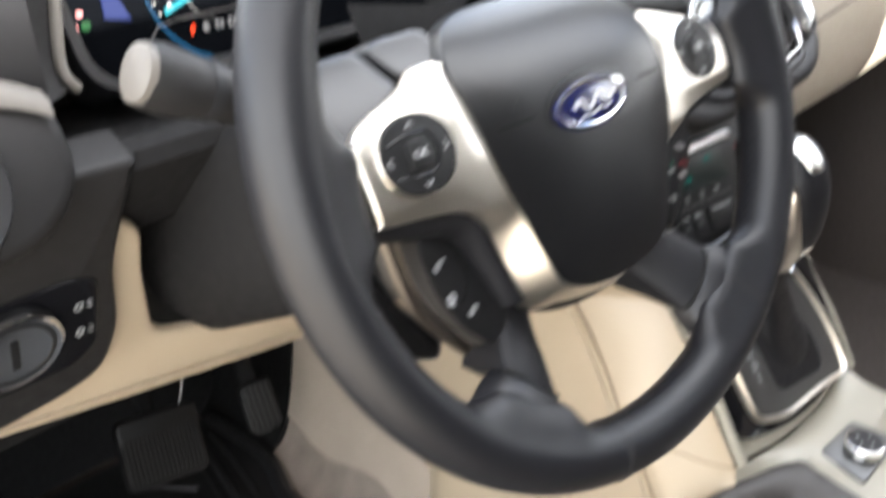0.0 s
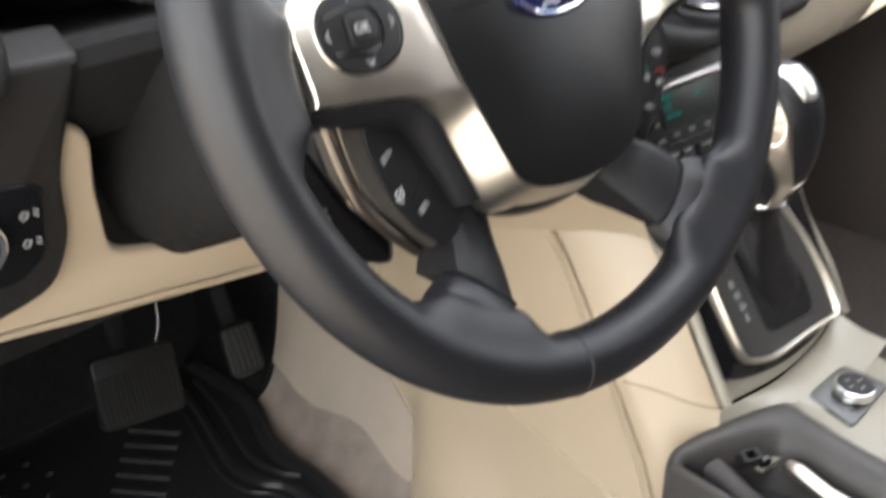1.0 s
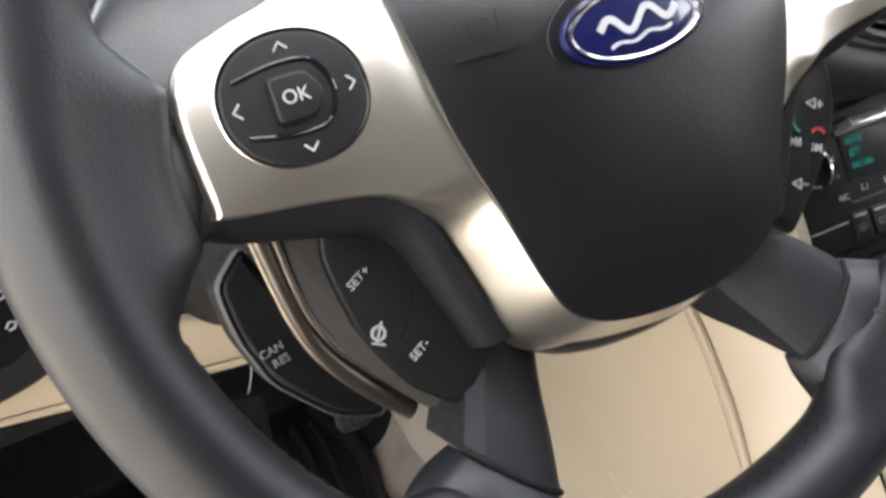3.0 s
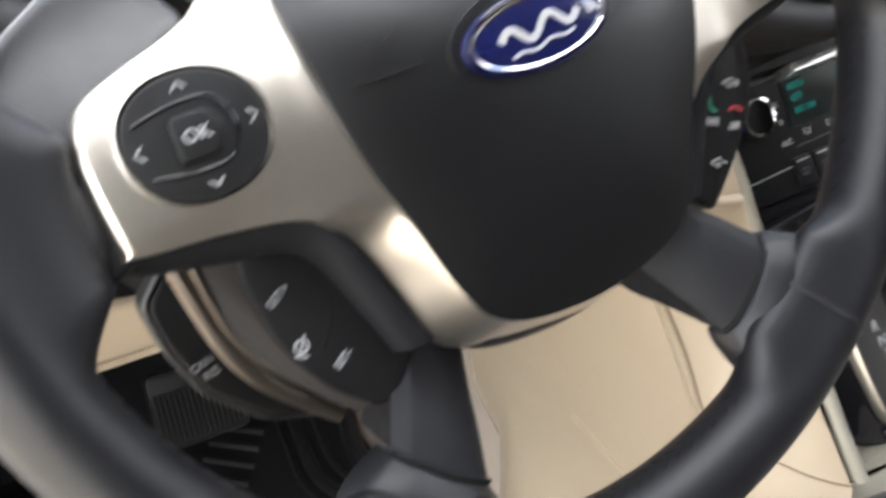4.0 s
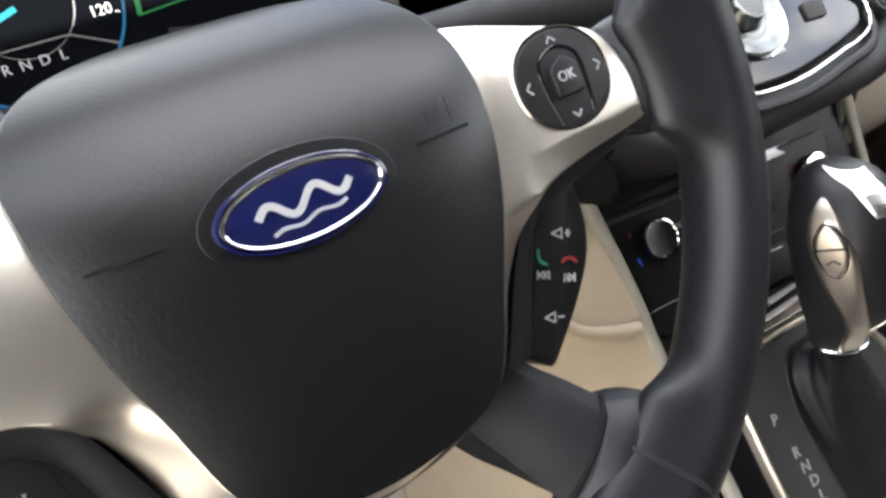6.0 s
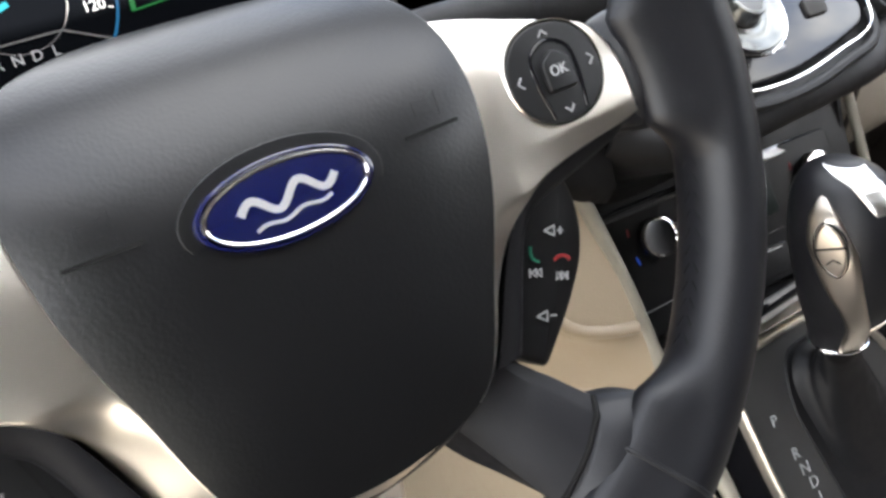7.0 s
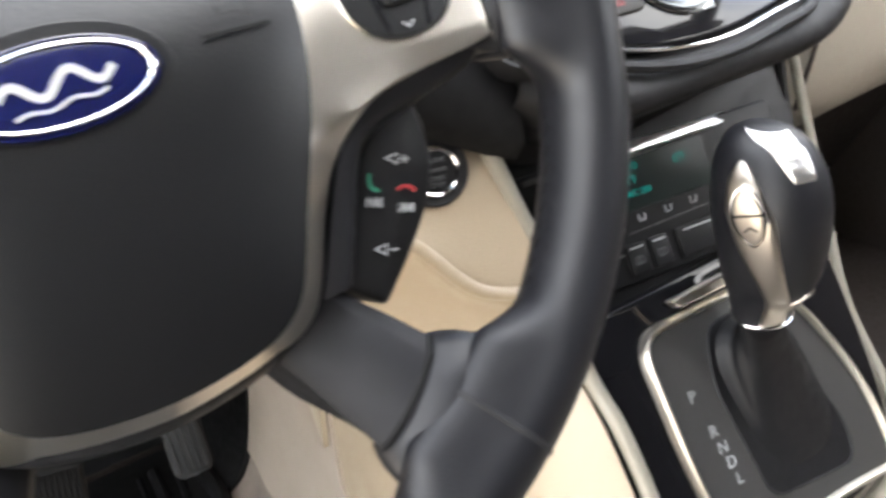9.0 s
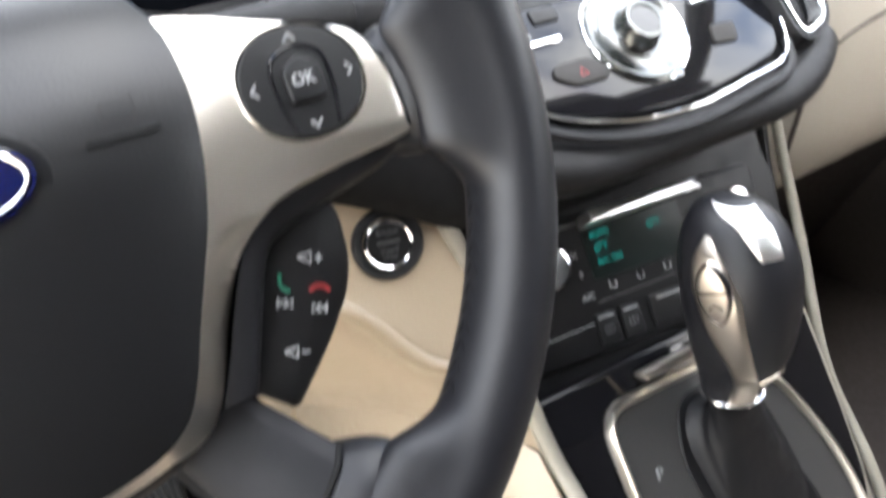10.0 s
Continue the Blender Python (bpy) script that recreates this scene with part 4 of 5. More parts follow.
    crest = 0.0925 + 0.35 * (y + 0.05) - 9.0 * (y + 0.05) ** 2
    return -0.0172 - 0.10 * max(0.0, -0.045 - y) - 0.10 * max(0.0, crest - x) - 0.24 * max(0.0, x - crest - 0.006)


o = rounded(PODR, [0.002, 0.004, 0.008, 0.006, 0.01, 0.0025, 0.003, 0.006, 0.006, 0.006, 0.004], 4)[::-1]
rings = [[(p[0], p[1], -0.048) for p in o], [(p[0], p[1], pad_z(p[0], p[1]) - 0.0022) for p in o]]
mid = Vector((0.0905, -0.0560))
for k in (0.985, 0.96, 0.9, 0.82, 0.74, 0.66, 0.58, 0.5, 0.42, 0.34, 0.26, 0.18, 0.1, 0.03):
    rings.append([(q[0], q[1], pad_z(q[0], q[1]) - (0.0012 if k == 0.985 else 0.0004 if k == 0.96 else 0.0)) for q in (mid.lerp(Vector(p[:2]), k) for p in o)])
audio = part("audio_pad", loft(bmesh.new(), rings), PAD_BLACK, wheel, "black audio button pad with white symbols", sharp=50)


def on_pad(x, y):
    return pose(x, y, pad_z(x, y) + 0.0003, 0, 0, -20)


def speaker_mark(x, y, plus):
    m = on_pad(x, y)
    part("speaker_mark", stroke([(-0.0050, 0), (-0.0006, 0.0018), (-0.0006, -0.0018), (-0.0050, 0)], 0.0006, m), MARK, audio)
    part("minus", stroke([(0.0008, 0), (0.0034, 0)], 0.0006, m), MARK, audio)
    if plus:
        part("plus", stroke([(0.0021, 0.0014), (0.0021, -0.0014)], 0.0006, m), MARK, audio)


speaker_mark(0.0985, -0.0426, True)
speaker_mark(0.0855, -0.0704, False)
part("answer_mark", stroke(smooth([(-0.0016, 0.0030), (-0.0016, 0.0004), (-0.0004, -0.0018), (0.0020, -0.0026)], 4, False), 0.0011, on_pad(0.0871, -0.0474)), GREEN_MARK, audio, "green handset symbol")
part("hang_up_mark", stroke(smooth([(-0.0034, -0.0008), (-0.0015, 0.0006), (0.0015, 0.0006), (0.0034, -0.0008)], 4, False), 0.0012, on_pad(0.0980, -0.0529)), RED_MARK, audio, "red handset symbol")
for x0, y0, s in ((0.0853, -0.0536, 1), (0.0963, -0.0592, -1)):
    m = on_pad(x0, y0)
    for k in (0, 1):
        x = s * (-0.0004 + 0.0022 * k)
        part("skip_mark", stroke([(x - s * 0.0010, 0), (x + s * 0.0009, 0.0015), (x + s * 0.0009, -0.0015), (x - s * 0.0010, 0)], 0.0005, m), MARK, audio)
    part("skip_bar", stroke([(-s * 0.0022, 0.0016), (-s * 0.0022, -0.0016)], 0.0006, m), MARK, audio)

CR = [(-0.1040, -0.0240), (-0.1065, -0.0340), (-0.1047, -0.0460), (-0.1025, -0.0570), (-0.0995, -0.0655), (-0.0920, -0.0790), (-0.0785, -0.0920), (-0.0700, -0.0880), (-0.0620, -0.0780), (-0.0680, -0.0550), (-0.0780, -0.0380), (-0.0900, -0.0290)]
cruise = part("cruise_pad", prism(rounded(CR, 0.004, 3), -0.045, -0.0185, 0.0015), PAD_BLACK, wheel, "black cruise button pad with white lettering")
part("pad_crease", stroke(smooth([(-0.0885, -0.0330), (-0.0850, -0.0450), (-0.0830, -0.0540), (-0.0905, -0.0650)], 4, False), 0.0007, pose(0, 0, -0.0184), 0.0002), DARK_VOID, cruise)
cm = pose(0, 0, -0.0180)
part("set_plus", lettering("SET+", 0.0039, cm @ pose(-0.0975, -0.043, 0, 0, 0, 28)), MARK, cruise)
part("set_minus", lettering("SET-", 0.0039, cm @ pose(-0.0855, -0.0702, 0, 0, 0, 28)), MARK, cruise)
part("cruise_mark", frame_band(ellipse(0.0024, 0.0024, -0.0965, -0.0605, 16), ellipse(0.0018, 0.0018, -0.0965, -0.0605, 16), -0.0185, -0.0176), MARK, cruise)
part("cruise_needle", stroke([(-0.098, -0.063), (-0.0945, -0.0575)], 0.0006, cm), MARK, cruise)
part("cruise_base", stroke([(-0.0995, -0.0625), (-0.0955, -0.0645)], 0.0006, cm), MARK, cruise)
part("flat_band", prism(rounded([(-0.1035, -0.025), (-0.1165, -0.025), (-0.1145, -0.046), (-0.107, -0.064), (-0.094, -0.081), (-0.086, -0.090), (-0.080, -0.087), (-0.095, -0.068), (-0.103, -0.054), (-0.106, -0.034)], 0.002, 2), -0.04, -0.0195, 0.001), BAND, cruise, "warm dark grey band")
for r, z, line in ((0.0011, -0.0170, ((-0.1180, -0.0235), (-0.1165, -0.0376), (-0.1137, -0.0505), (-0.1075, -0.0630), (-0.0974, -0.0745), (-0.0860, -0.0865))), (0.0033, -0.0195, ((-0.1218, -0.0225), (-0.1197, -0.0366), (-0.1170, -0.0500), (-0.1125, -0.0615), (-0.1040, -0.0740), (-0.0905, -0.0890)))):
    part("rib_trim", tube(smooth([(x, y, z - 0.0012 * i) for i, (x, y) in enumerate(line)], 5, False), r, 12, flat=0.8), GUNMETAL, cruise, "warm gunmetal rib")
side = [(-0.120, -0.026), (-0.131, -0.036), (-0.1295, -0.053), (-0.124, -0.070), (-0.108, -0.088), (-0.092, -0.095), (-0.088, -0.085), (-0.106, -0.062), (-0.114, -0.042)]
o = rounded(side, 0.004, 3)
resume = part("resume_pad", prism(o, -0.065, -0.046, 0.003), PAD_BLACK, cruise, "black side pad with white lettering")
part("pad_edge", frame_band(inset(o, -0.0007), inset(o, 0.0004), -0.0510, -0.0464, soft=0.3), GREY_BUTTON, resume, "grey edge")
part("can_mark", lettering("CAN", 0.0038, pose(-0.1215, -0.0600, -0.0456, 0, 0, 10)), MARK, resume)
part("res_mark", lettering("RES", 0.0038, pose(-0.1195, -0.0640, -0.0456, 0, 0, 10)), MARK, resume)

# ---- column behind the wheel ----
column = thing("steering_column", WH, "charcoal steering column shroud with two stalks", "steering column")
secs = []
for d, w, t, b in ((0.05, 0.052, 0.048, -0.050), (0.075, 0.066, 0.055, -0.062), (0.12, 0.084, 0.058, -0.074), (0.2, 0.104, 0.056, -0.088), (0.33, 0.116, 0.05, -0.104)):
    secs.append([(p[0], p[1], -d) for p in rounded([(-w, b * 0.55), (-w * 0.72, b), (w * 0.72, b), (w, b * 0.55), (w * 0.95, t * 0.6), (w * 0.7, t), (-w * 0.7, t), (-w * 0.95, t * 0.6)], 0.022, 4)])
bm = bmesh.new()
loft(bm, secs)
part("shroud", bm, DASH_MATTE, column)
bm = bmesh.new()
loft(bm, [[(p[0] * k, p[1] * k, -0.05 - z) for p in ellipse(0.05, 0.05)] for k, z in ((0.8, -0.004), (1.0, 0.0), (1.0, 0.02))])
part("collar", bm, SMOOTH_BLACK, column)
inv = WH.inverted()
for sgn, tip in ((-1, (-0.175, 0.101, 0.7285)), (1, (0.207, 0.080, 0.6905))):
    e = inv @ Vector(tip)
    s = Vector((-0.055, 0.02, -0.105)) if sgn < 0 else inv @ Vector((0.070, 0.122, 0.6925))
    path = [s.lerp(e, k) for k in (0, 0.25, 0.5, 0.75, 0.93, 1.0)]
    stalk = part("stalk", tube(path, [0.010, 0.0105, 0.012, 0.0145, 0.0168, 0.0152] if sgn < 0 else [0.008, 0.0085, 0.0115, 0.0155, 0.0160, 0.0150], 16, flat=0.85), DASH, column, "charcoal control stalk")
    ax = (e - s).normalized()
    part("end_cap", tube([e - ax * 0.001, e + ax * 0.003, e + ax * 0.0042], [0.0142, 0.0136, 0.0110], 20, flat=0.95), LIGHT_GREY if sgn < 0 else SMOOTH_BLACK, stalk, "light grey end cap" if sgn < 0 else "")
    part("stalk_ring", tube([path[3] - ax * 0.003, path[3] + ax * 0.003], 0.0150, 16, flat=0.88), SMOOTH_BLACK, stalk)

# ---- centre stack ----
XC = 0.362
stack = thing("centre_stack", pose(XC, 0.15, 0.5), "gloss black and charcoal centre stack of the dashboard", "centre stack", kind="structure")
prof = [(0.166, 0.666), (0.150, 0.652), (0.105, 0.607), (0.090, 0.598), (0.082, 0.588), (0.086, 0.577), (0.112, 0.563), (0.148, 0.548), (0.158, 0.530)]
rows = []
for q in smooth([(y, z, 0) for y, z in prof], 4, False):
    y, z, line = q[0], q[1], []
    for i in range(25):
        u = -1 + i / 12
        w = (0.146 if u > 0 else 0.124) + 0.008 * max(0.0, min(1.0, (0.60 - z) / 0.03))
        low = max(0.0, min(1.0, (0.63 - z) / 0.02))
        line.append((XC + u * w, y + 0.002 + 0.10 * max(0.0, abs(u) - 0.5) ** 2, z - 0.003 + 0.05 * low * max(0.0, abs(u) - 0.4) ** 2))
    rows.append(line)
part("upper_body", sheet(rows, -0.01), DASH, stack, world_space=True, sharp=70)
CM = basis((XC + 0.003, 0.137, 0.497), (1, -0.12, 0), (0, 0.5, 0.866))
o = rounded([(-0.110, -0.085), (0.110, -0.085), (0.118, -0.03), (0.132, 0.06), (-0.132, 0.06), (-0.118, -0.03)], 0.008)
part("lower_face", prism(o, -0.03, -0.004, 0.003, CM), PAD_BLACK, stack, "black lower face", world_space=True)
for sgn in (-1, 1):
    part("flank", sheet([[(XC + sgn * x, y, z) for x, y, z in r] for r in (((0.128, 0.16, 0.60), (0.135, 0.15, 0.55), (0.122, 0.125, 0.48), (0.112, 0.09, 0.42)), ((0.132, 0.30, 0.60), (0.14, 0.3, 0.55), (0.13, 0.3, 0.48), (0.12, 0.3, 0.42)))], 0.004 * sgn), DASH, stack, world_space=True)

# edge strips that run from the dash down the console's sides
left_edge = [(0.2165, 0.1235, 0.578), (0.2215, 0.1210, 0.563), (0.237, 0.107, 0.505), (0.247, 0.082, 0.432), (0.2515, 0.061, 0.4015), (0.2535, 0.043, 0.371), (0.2535, 0.026, 0.342), (0.2535, 0.010, 0.315), (0.254, 0.0005, 0.299)]
right_edge = [(0.525, 0.175, 0.58), (0.508, 0.150, 0.54), (0.494, 0.11, 0.46), (0.478, 0.072, 0.390), (0.4745, 0.030, 0.335), (0.4735, 0.012, 0.305), (0.473, 0.002, 0.288)]
for nm, e in (("left_edge_strip", left_edge), ("right_edge_strip", right_edge)):
    s = thing("edge_strip", pose(*e[3]), "champagne metallic strip edging the console", "trim strip", kind="structure", group="console edge strips")
    part("strip", tube(smooth(e, 6, False), 0.0052 if e is left_edge else 0.0038, 10), STRIP, s, world_space=True)


def air_vent(m, sgn):
    v = thing("air_vent", m, "black slatted air vent with a chrome frame", "air vent", "centre air vents")
    o = rounded([(sgn * x, y) for x, y in ((-0.012, -0.075), (0.020, -0.068), (0.052, 0.085), (-0.022, 0.085))], 0.012)
    if sgn < 0:
        o = o[::-1]
    part("frame", frame_band(inset(o, -0.006), inset(o, 0.0), -0.01, 0.006, soft=0.3), SMOOTH_BLACK, v)
    part("chrome_edge", frame_band(o, inset(o, 0.003), -0.004, 0.0065, soft=0.3), CHROME, v, "chrome edge")
    part("cavity", prism(o, -0.03, -0.02), DARK_VOID, v)
    for k in range(6):
        a = (k + 0.5) / 6
        x0, x1 = -0.012 + 0.030 * a, -0.021 + 0.072 * a
        part("slat", tube([(sgn * x0, -0.07, -0.008), (sgn * x1, 0.084, -0.008)], 0.0035, 6, flat=0.35), SMOOTH_BLACK, v)


air_vent(basis((0.472, 0.148, 0.672), (1, 0.15, 0), (0, 0.58, 0.81)), 1)
air_vent(basis((0.252, 0.148, 0.672), (1, -0.15, 0), (0, 0.58, 0.81)), -1)


def audio_unit():
    m = basis((XC, 0.1065, 0.6135), (1, 0, 0), (0, 0.707, 0.707))
    a = thing("audio_panel", m, "gloss black audio panel with a large chrome knob", "audio panel")
    o = rounded([(-0.088, 0.002), (-0.05, -0.013), (0.0, -0.018), (0.05, -0.013), (0.084, -0.006), (0.104, 0.035), (0.112, 0.062), (-0.112, 0.062), (-0.104, 0.035)], [0.01, 0.02, 0.02, 0.02, 0.01, 0.01, 0.01, 0.01, 0.01])
    part("face", prism(o, -0.012, 0.004, 0.002), PIANO, a)
    line = smooth([(-0.115, 0.06, 0.003), (-0.100, 0.022, 0.005), (-0.086, -0.002, 0.006), (-0.045, -0.018, 0.007), (0.0, -0.0225, 0.007), (0.045, -0.018, 0.007), (0.084, -0.010, 0.006), (0.100, 0.02, 0.005), (0.112, 0.06, 0.003)], 6, False)
    part("bright_line", tube(line, 0.0009, 8), CHROME, a, "chrome line below the panel")
    part("lower_band", tube([(x, y - 0.008, z - 0.004) for x, y, z in line[8:-8]], 0.0035, 8), SMOOTH_BLACK, a)
    kc = pose(-0.006, 0.031, 0)
    k = part("knob", revolve([(0.0320, 0.003), (0.0320, 0.0055), (0.0305, 0.0070), (0.0285, 0.0068), (0.0270, 0.0058), (0.0215, 0.0042), (0.0150, 0.0046), (0.0132, 0.0060), (0.0126, 0.0150), (0.0118, 0.0166), (0.0100, 0.0168), (0.0092, 0.0158)], 56, kc), DISH, a, "large dished silver control knob", sharp=50)
    part("knob_ring", revolve([(0.0338, 0.003), (0.0338, 0.0052), (0.0331, 0.0060), (0.0323, 0.0056), (0.0321, 0.003)], 56, kc), CHROME, k, "chrome outer ring")
    part("knob_cap", revolve([(0.0094, 0.0150), (0.0090, 0.0160), (0.0005, 0.0163)], 40, kc), GREY_BUTTON, k)
    hz = part("hazard_button", prism(rounded([(-0.072, 0.0175), (-0.060, 0.0095), (-0.038, 0.009), (-0.036, 0.017), (-0.046, 0.0245), (-0.068, 0.0245)], 0.004), 0.002, 0.0062, 0.001), DARK_BUTTON, a, "dark hazard button")
    part("hazard_mark", stroke([(-0.0555, 0.0145), (-0.0505, 0.0145), (-0.053, 0.019), (-0.0555, 0.0145)], 0.0009, pose(0, 0, 0.0062)), RED_MARK, hz)
    part("slot_bar", prism(rect(0.024, 0.0032, 0.001, -0.065, 0.0395), 0.003, 0.0055, 0.0008), CHROME, a, "chrome bar")
    part("slot_bar", prism(rect(0.024, 0.0032, 0.001, 0.054, 0.0395), 0.003, 0.0055, 0.0008), CHROME, a, "chrome bar")
    part("button", prism(rounded([(0.040, 0.009), (0.058, 0.0075), (0.062, 0.020), (0.044, 0.0215)], 0.003), 0.002, 0.0062, 0.001), DARK_BUTTON, a, "dark square button")
    part("brand_bar", stroke([(-0.009, 0.0), (0.009, 0.0)], 0.0042, pose(0, 0, 0.004), 0.0003), MARK, a)
    part("small_mark", stroke([(-0.080, 0.046), (-0.070, 0.046)], 0.002, pose(0, 0, 0.004), 0.0003), MARK, a)
    for s in (-1, 1):
        part("key", prism(rect(0.017, 0.009, 0.002, s * 0.052 - 0.004, 0.055), 0.003, 0.0055, 0.0008), PAD_BLACK, a)


audio_unit()


def map_screen():
    m = basis((0.350, 0.208, 0.704), (1, 0, 0), (0, 0.30, 0.95))
    s = thing("touch_screen", m, "pale lit map on the dashboard touch screen", "screen")
    o = rect(0.165, 0.11, 0.008)
    part("bezel", prism(o, -0.02, 0.0, 0.002), PIANO, s)
    part("lit_map", prism(rect(0.148, 0.092, 0.003), 0.0, 0.001), SCREEN_MAP, s, "pale green map picture")
    part("route", stroke([(-0.06, -0.04), (-0.02, -0.024), (0.03, 0.0), (0.07, 0.02)], 0.0018, pose(0, 0, 0.001)), ARC_BLUE, s)
    part("marker", stroke([(-0.031, -0.026), (-0.027, -0.013)], 0.004, pose(0, 0, 0.0012)), RED_GLOW, s, "red marker")


map_screen()


def climate():
    c = thing("climate_panel", CM, "gloss black climate panel with green display and chrome strip", "climate panel")
    o = rounded([(-0.098, -0.058), (0.098, -0.058), (0.104, 0.030), (-0.104, 0.030)], 0.008)
    part("face", prism(o, -0.01, 0.0, 0.002), PAD_BLACK, c)
    d = part("display", prism(rect(0.074, 0.034, 0.002, 0.0015, 0.004), -0.002, 0.0012, 0.0006), DISPLAY, c, "dark green lit display")
    for s, x, y in (("AUTO", -0.023, 0.0145), ("67°F", -0.0245, 0.006), ("A/C ON", -0.0205, -0.0025), ("67°F", 0.017, 0.0105)):
        tall = 1.55 if "67" in s else 1.2
        part("readout", lettering(s, 0.0053, pose(x, y, 0.0013) @ Matrix.Diagonal((1.0, tall, 1.0, 1.0))), TEAL_GLOW, d)
    part("chrome_strip", box((-0.054, -0.0036, -0.014), (0.054, 0.0036, 0.003), 0.001, pose(0.020, 0.0262, 0.003, -14, 9, 0)), POLISHED, c, "polished strip above the display")
    part("strip_end", box((-0.099, 0.0235, -0.002), (-0.035, 0.0265, 0.004), 0.001), GREY_BUTTON, c)
    for x in (-0.065, 0.078):
        k = part("dial", revolve([(0.0135, 0.0), (0.0135, 0.006), (0.0127, 0.0078), (0.0116, 0.0078), (0.0112, 0.0070), (0.0005, 0.0070)], 36, pose(x, 0.003, 0)), PAD_BLACK, c)
        part("dial_ring", revolve([(0.0138, 0.0052), (0.0138, 0.0068), (0.0131, 0.0083), (0.0123, 0.0085), (0.0117, 0.0080)], 36, pose(x, 0.003, 0)), CHROME, k, "chrome dial ring")
        part("dial_face", prism(ellipse(0.0113, 0.0113, x, 0.003, 36), 0.0068, 0.0074), DARK_VOID, k, "matte black dial face")
        part("dial_mark", lettering("AUTO", 0.0045, pose(x, 0.003, 0.0076)), DIM_MARK, k)
        part("warm_mark", stroke([(x - 0.018, 0.010), (x - 0.017, 0.015)], 0.0012, pose(0, 0, 0.0002)), RED_MARK, c)
        part("cold_mark", stroke([(x - 0.018, -0.004), (x - 0.017, -0.009)], 0.0012, pose(0, 0, 0.0002)), BLUE_GLOW, c)
    part("ac_mark", lettering("A/C", 0.0058, pose(-0.043, -0.0215, 0.0002)), MARK, c)
    for k, x in enumerate((-0.024, -0.003, 0.018)):
        part("airflow_mark", stroke([(x - 0.002, -0.016), (x - 0.002, -0.0205), (x + 0.002, -0.0205), (x + 0.003, -0.0165)], 0.0006, pose(0, 0, 0.0002)), MARK, c)
    part("fan_mark", stroke([(-0.046, 0.004), (-0.042, 0.008), (-0.046, 0.008), (-0.042, 0.004)], 0.0008, pose(0, 0, 0.0002)), MARK, c)
    part("fan_mark", stroke([(-0.044, -0.008), (-0.042, -0.006), (-0.044, -0.005)], 0.0012, pose(0, 0, 0.0002)), MARK, c)
    part("thin_line", stroke([(-0.037, -0.0265), (0.037, -0.0245)], 0.0006, pose(0, 0, 0.0002)), GREY_BUTTON, c)
    part("thin_line", stroke([(-0.098, -0.040), (-0.045, -0.038)], 0.0006, pose(0, 0, 0.0002)), MARK, c)
    for x, w in ((-0.037, 0.015), (-0.019, 0.014), (0.014, 0.036), (0.055, 0.03)):
        b = part("key", prism(rect(w, 0.020, 0.002, x, -0.043), -0.001, 0.003, 0.001), PAD_BLACK, c)
        part("key_line", stroke([(x - w * 0.36, -0.0355), (x + w * 0.36, -0.0355)], 0.0009, pose(0, 0, 0.003)), MARK, b)
        if w < 0.02:
            part("heat_mark", stroke([(x - 0.003, -0.046), (x - 0.003, -0.042), (x + 0.003, -0.042), (x + 0.003, -0.046), (x - 0.003, -0.046)], 0.0005, pose(0, 0, 0.003)), DIM_MARK, b)
            part("heat_ray", stroke([(x, -0.0465), (x, -0.0415)], 0.0005, pose(0, 0, 0.003)), DIM_MARK, b)


climate()

# ---- beige flank with the start button ----
flank = thing("start_panel", pose(0.18, 0.13, 0.54), "beige moulded panel beside the column with a start button", "dash panel", kind="structure")
grid = [
    [(0.06, 0.235, 0.622), (0.11, 0.185, 0.620), (0.15, 0.146, 0.611), (0.19, 0.131, 0.594), (0.2155, 0.1245, 0.5765)],
    [(0.06, 0.225, 0.575), (0.11, 0.175, 0.575), (0.15, 0.140, 0.575), (0.19, 0.125, 0.570), (0.222, 0.1205, 0.558)],
    [(0.06, 0.220, 0.545), (0.11, 0.165, 0.548), (0.15, 0.128, 0.550), (0.19, 0.116, 0.540), (0.230, 0.111, 0.530)],
    [(0.06, 0.215, 0.535), (0.11, 0.160, 0.545), (0.15, 0.124, 0.545), (0.19, 0.104, 0.503), (0.236, 0.098, 0.485)],
    [(0.06, 0.24, 0.51), (0.11, 0.187, 0.522), (0.15, 0.150, 0.528), (0.19, 0.120, 0.488), (0.242, 0.090, 0.462)],
    [(0.06, 0.26, 0.45), (0.12, 0.22, 0.46), (0.16, 0.18, 0.46), (0.20, 0.135, 0.460), (0.246, 0.082, 0.435)],
    [(0.06, 0.285, 0.40), (0.13, 0.25, 0.42), (0.17, 0.215, 0.42), (0.21, 0.155, 0.425), (0.244, 0.078, 0.425)],
]
rows = []
cols = [smooth([r[j] for r in grid], 4, False) for j in range(5)]
for i in range(len(cols[0])):
    rows.append(smooth([c[i] for c in cols], 4, False))
part("panel_skin", sheet(rows, -0.006), BEIGE, flank, world_space=True, sharp=70)


part("ridge", tube(smooth([(0.125, 0.147, 0.5455), (0.15, 0.1255, 0.5445), (0.166, 0.1165, 0.533), (0.19, 0.1055, 0.503), (0.214, 0.1005, 0.491), (0.234, 0.0985, 0.485)], 5, False), 0.0042, 12), BEIGE, flank, world_space=True, sharp=80)


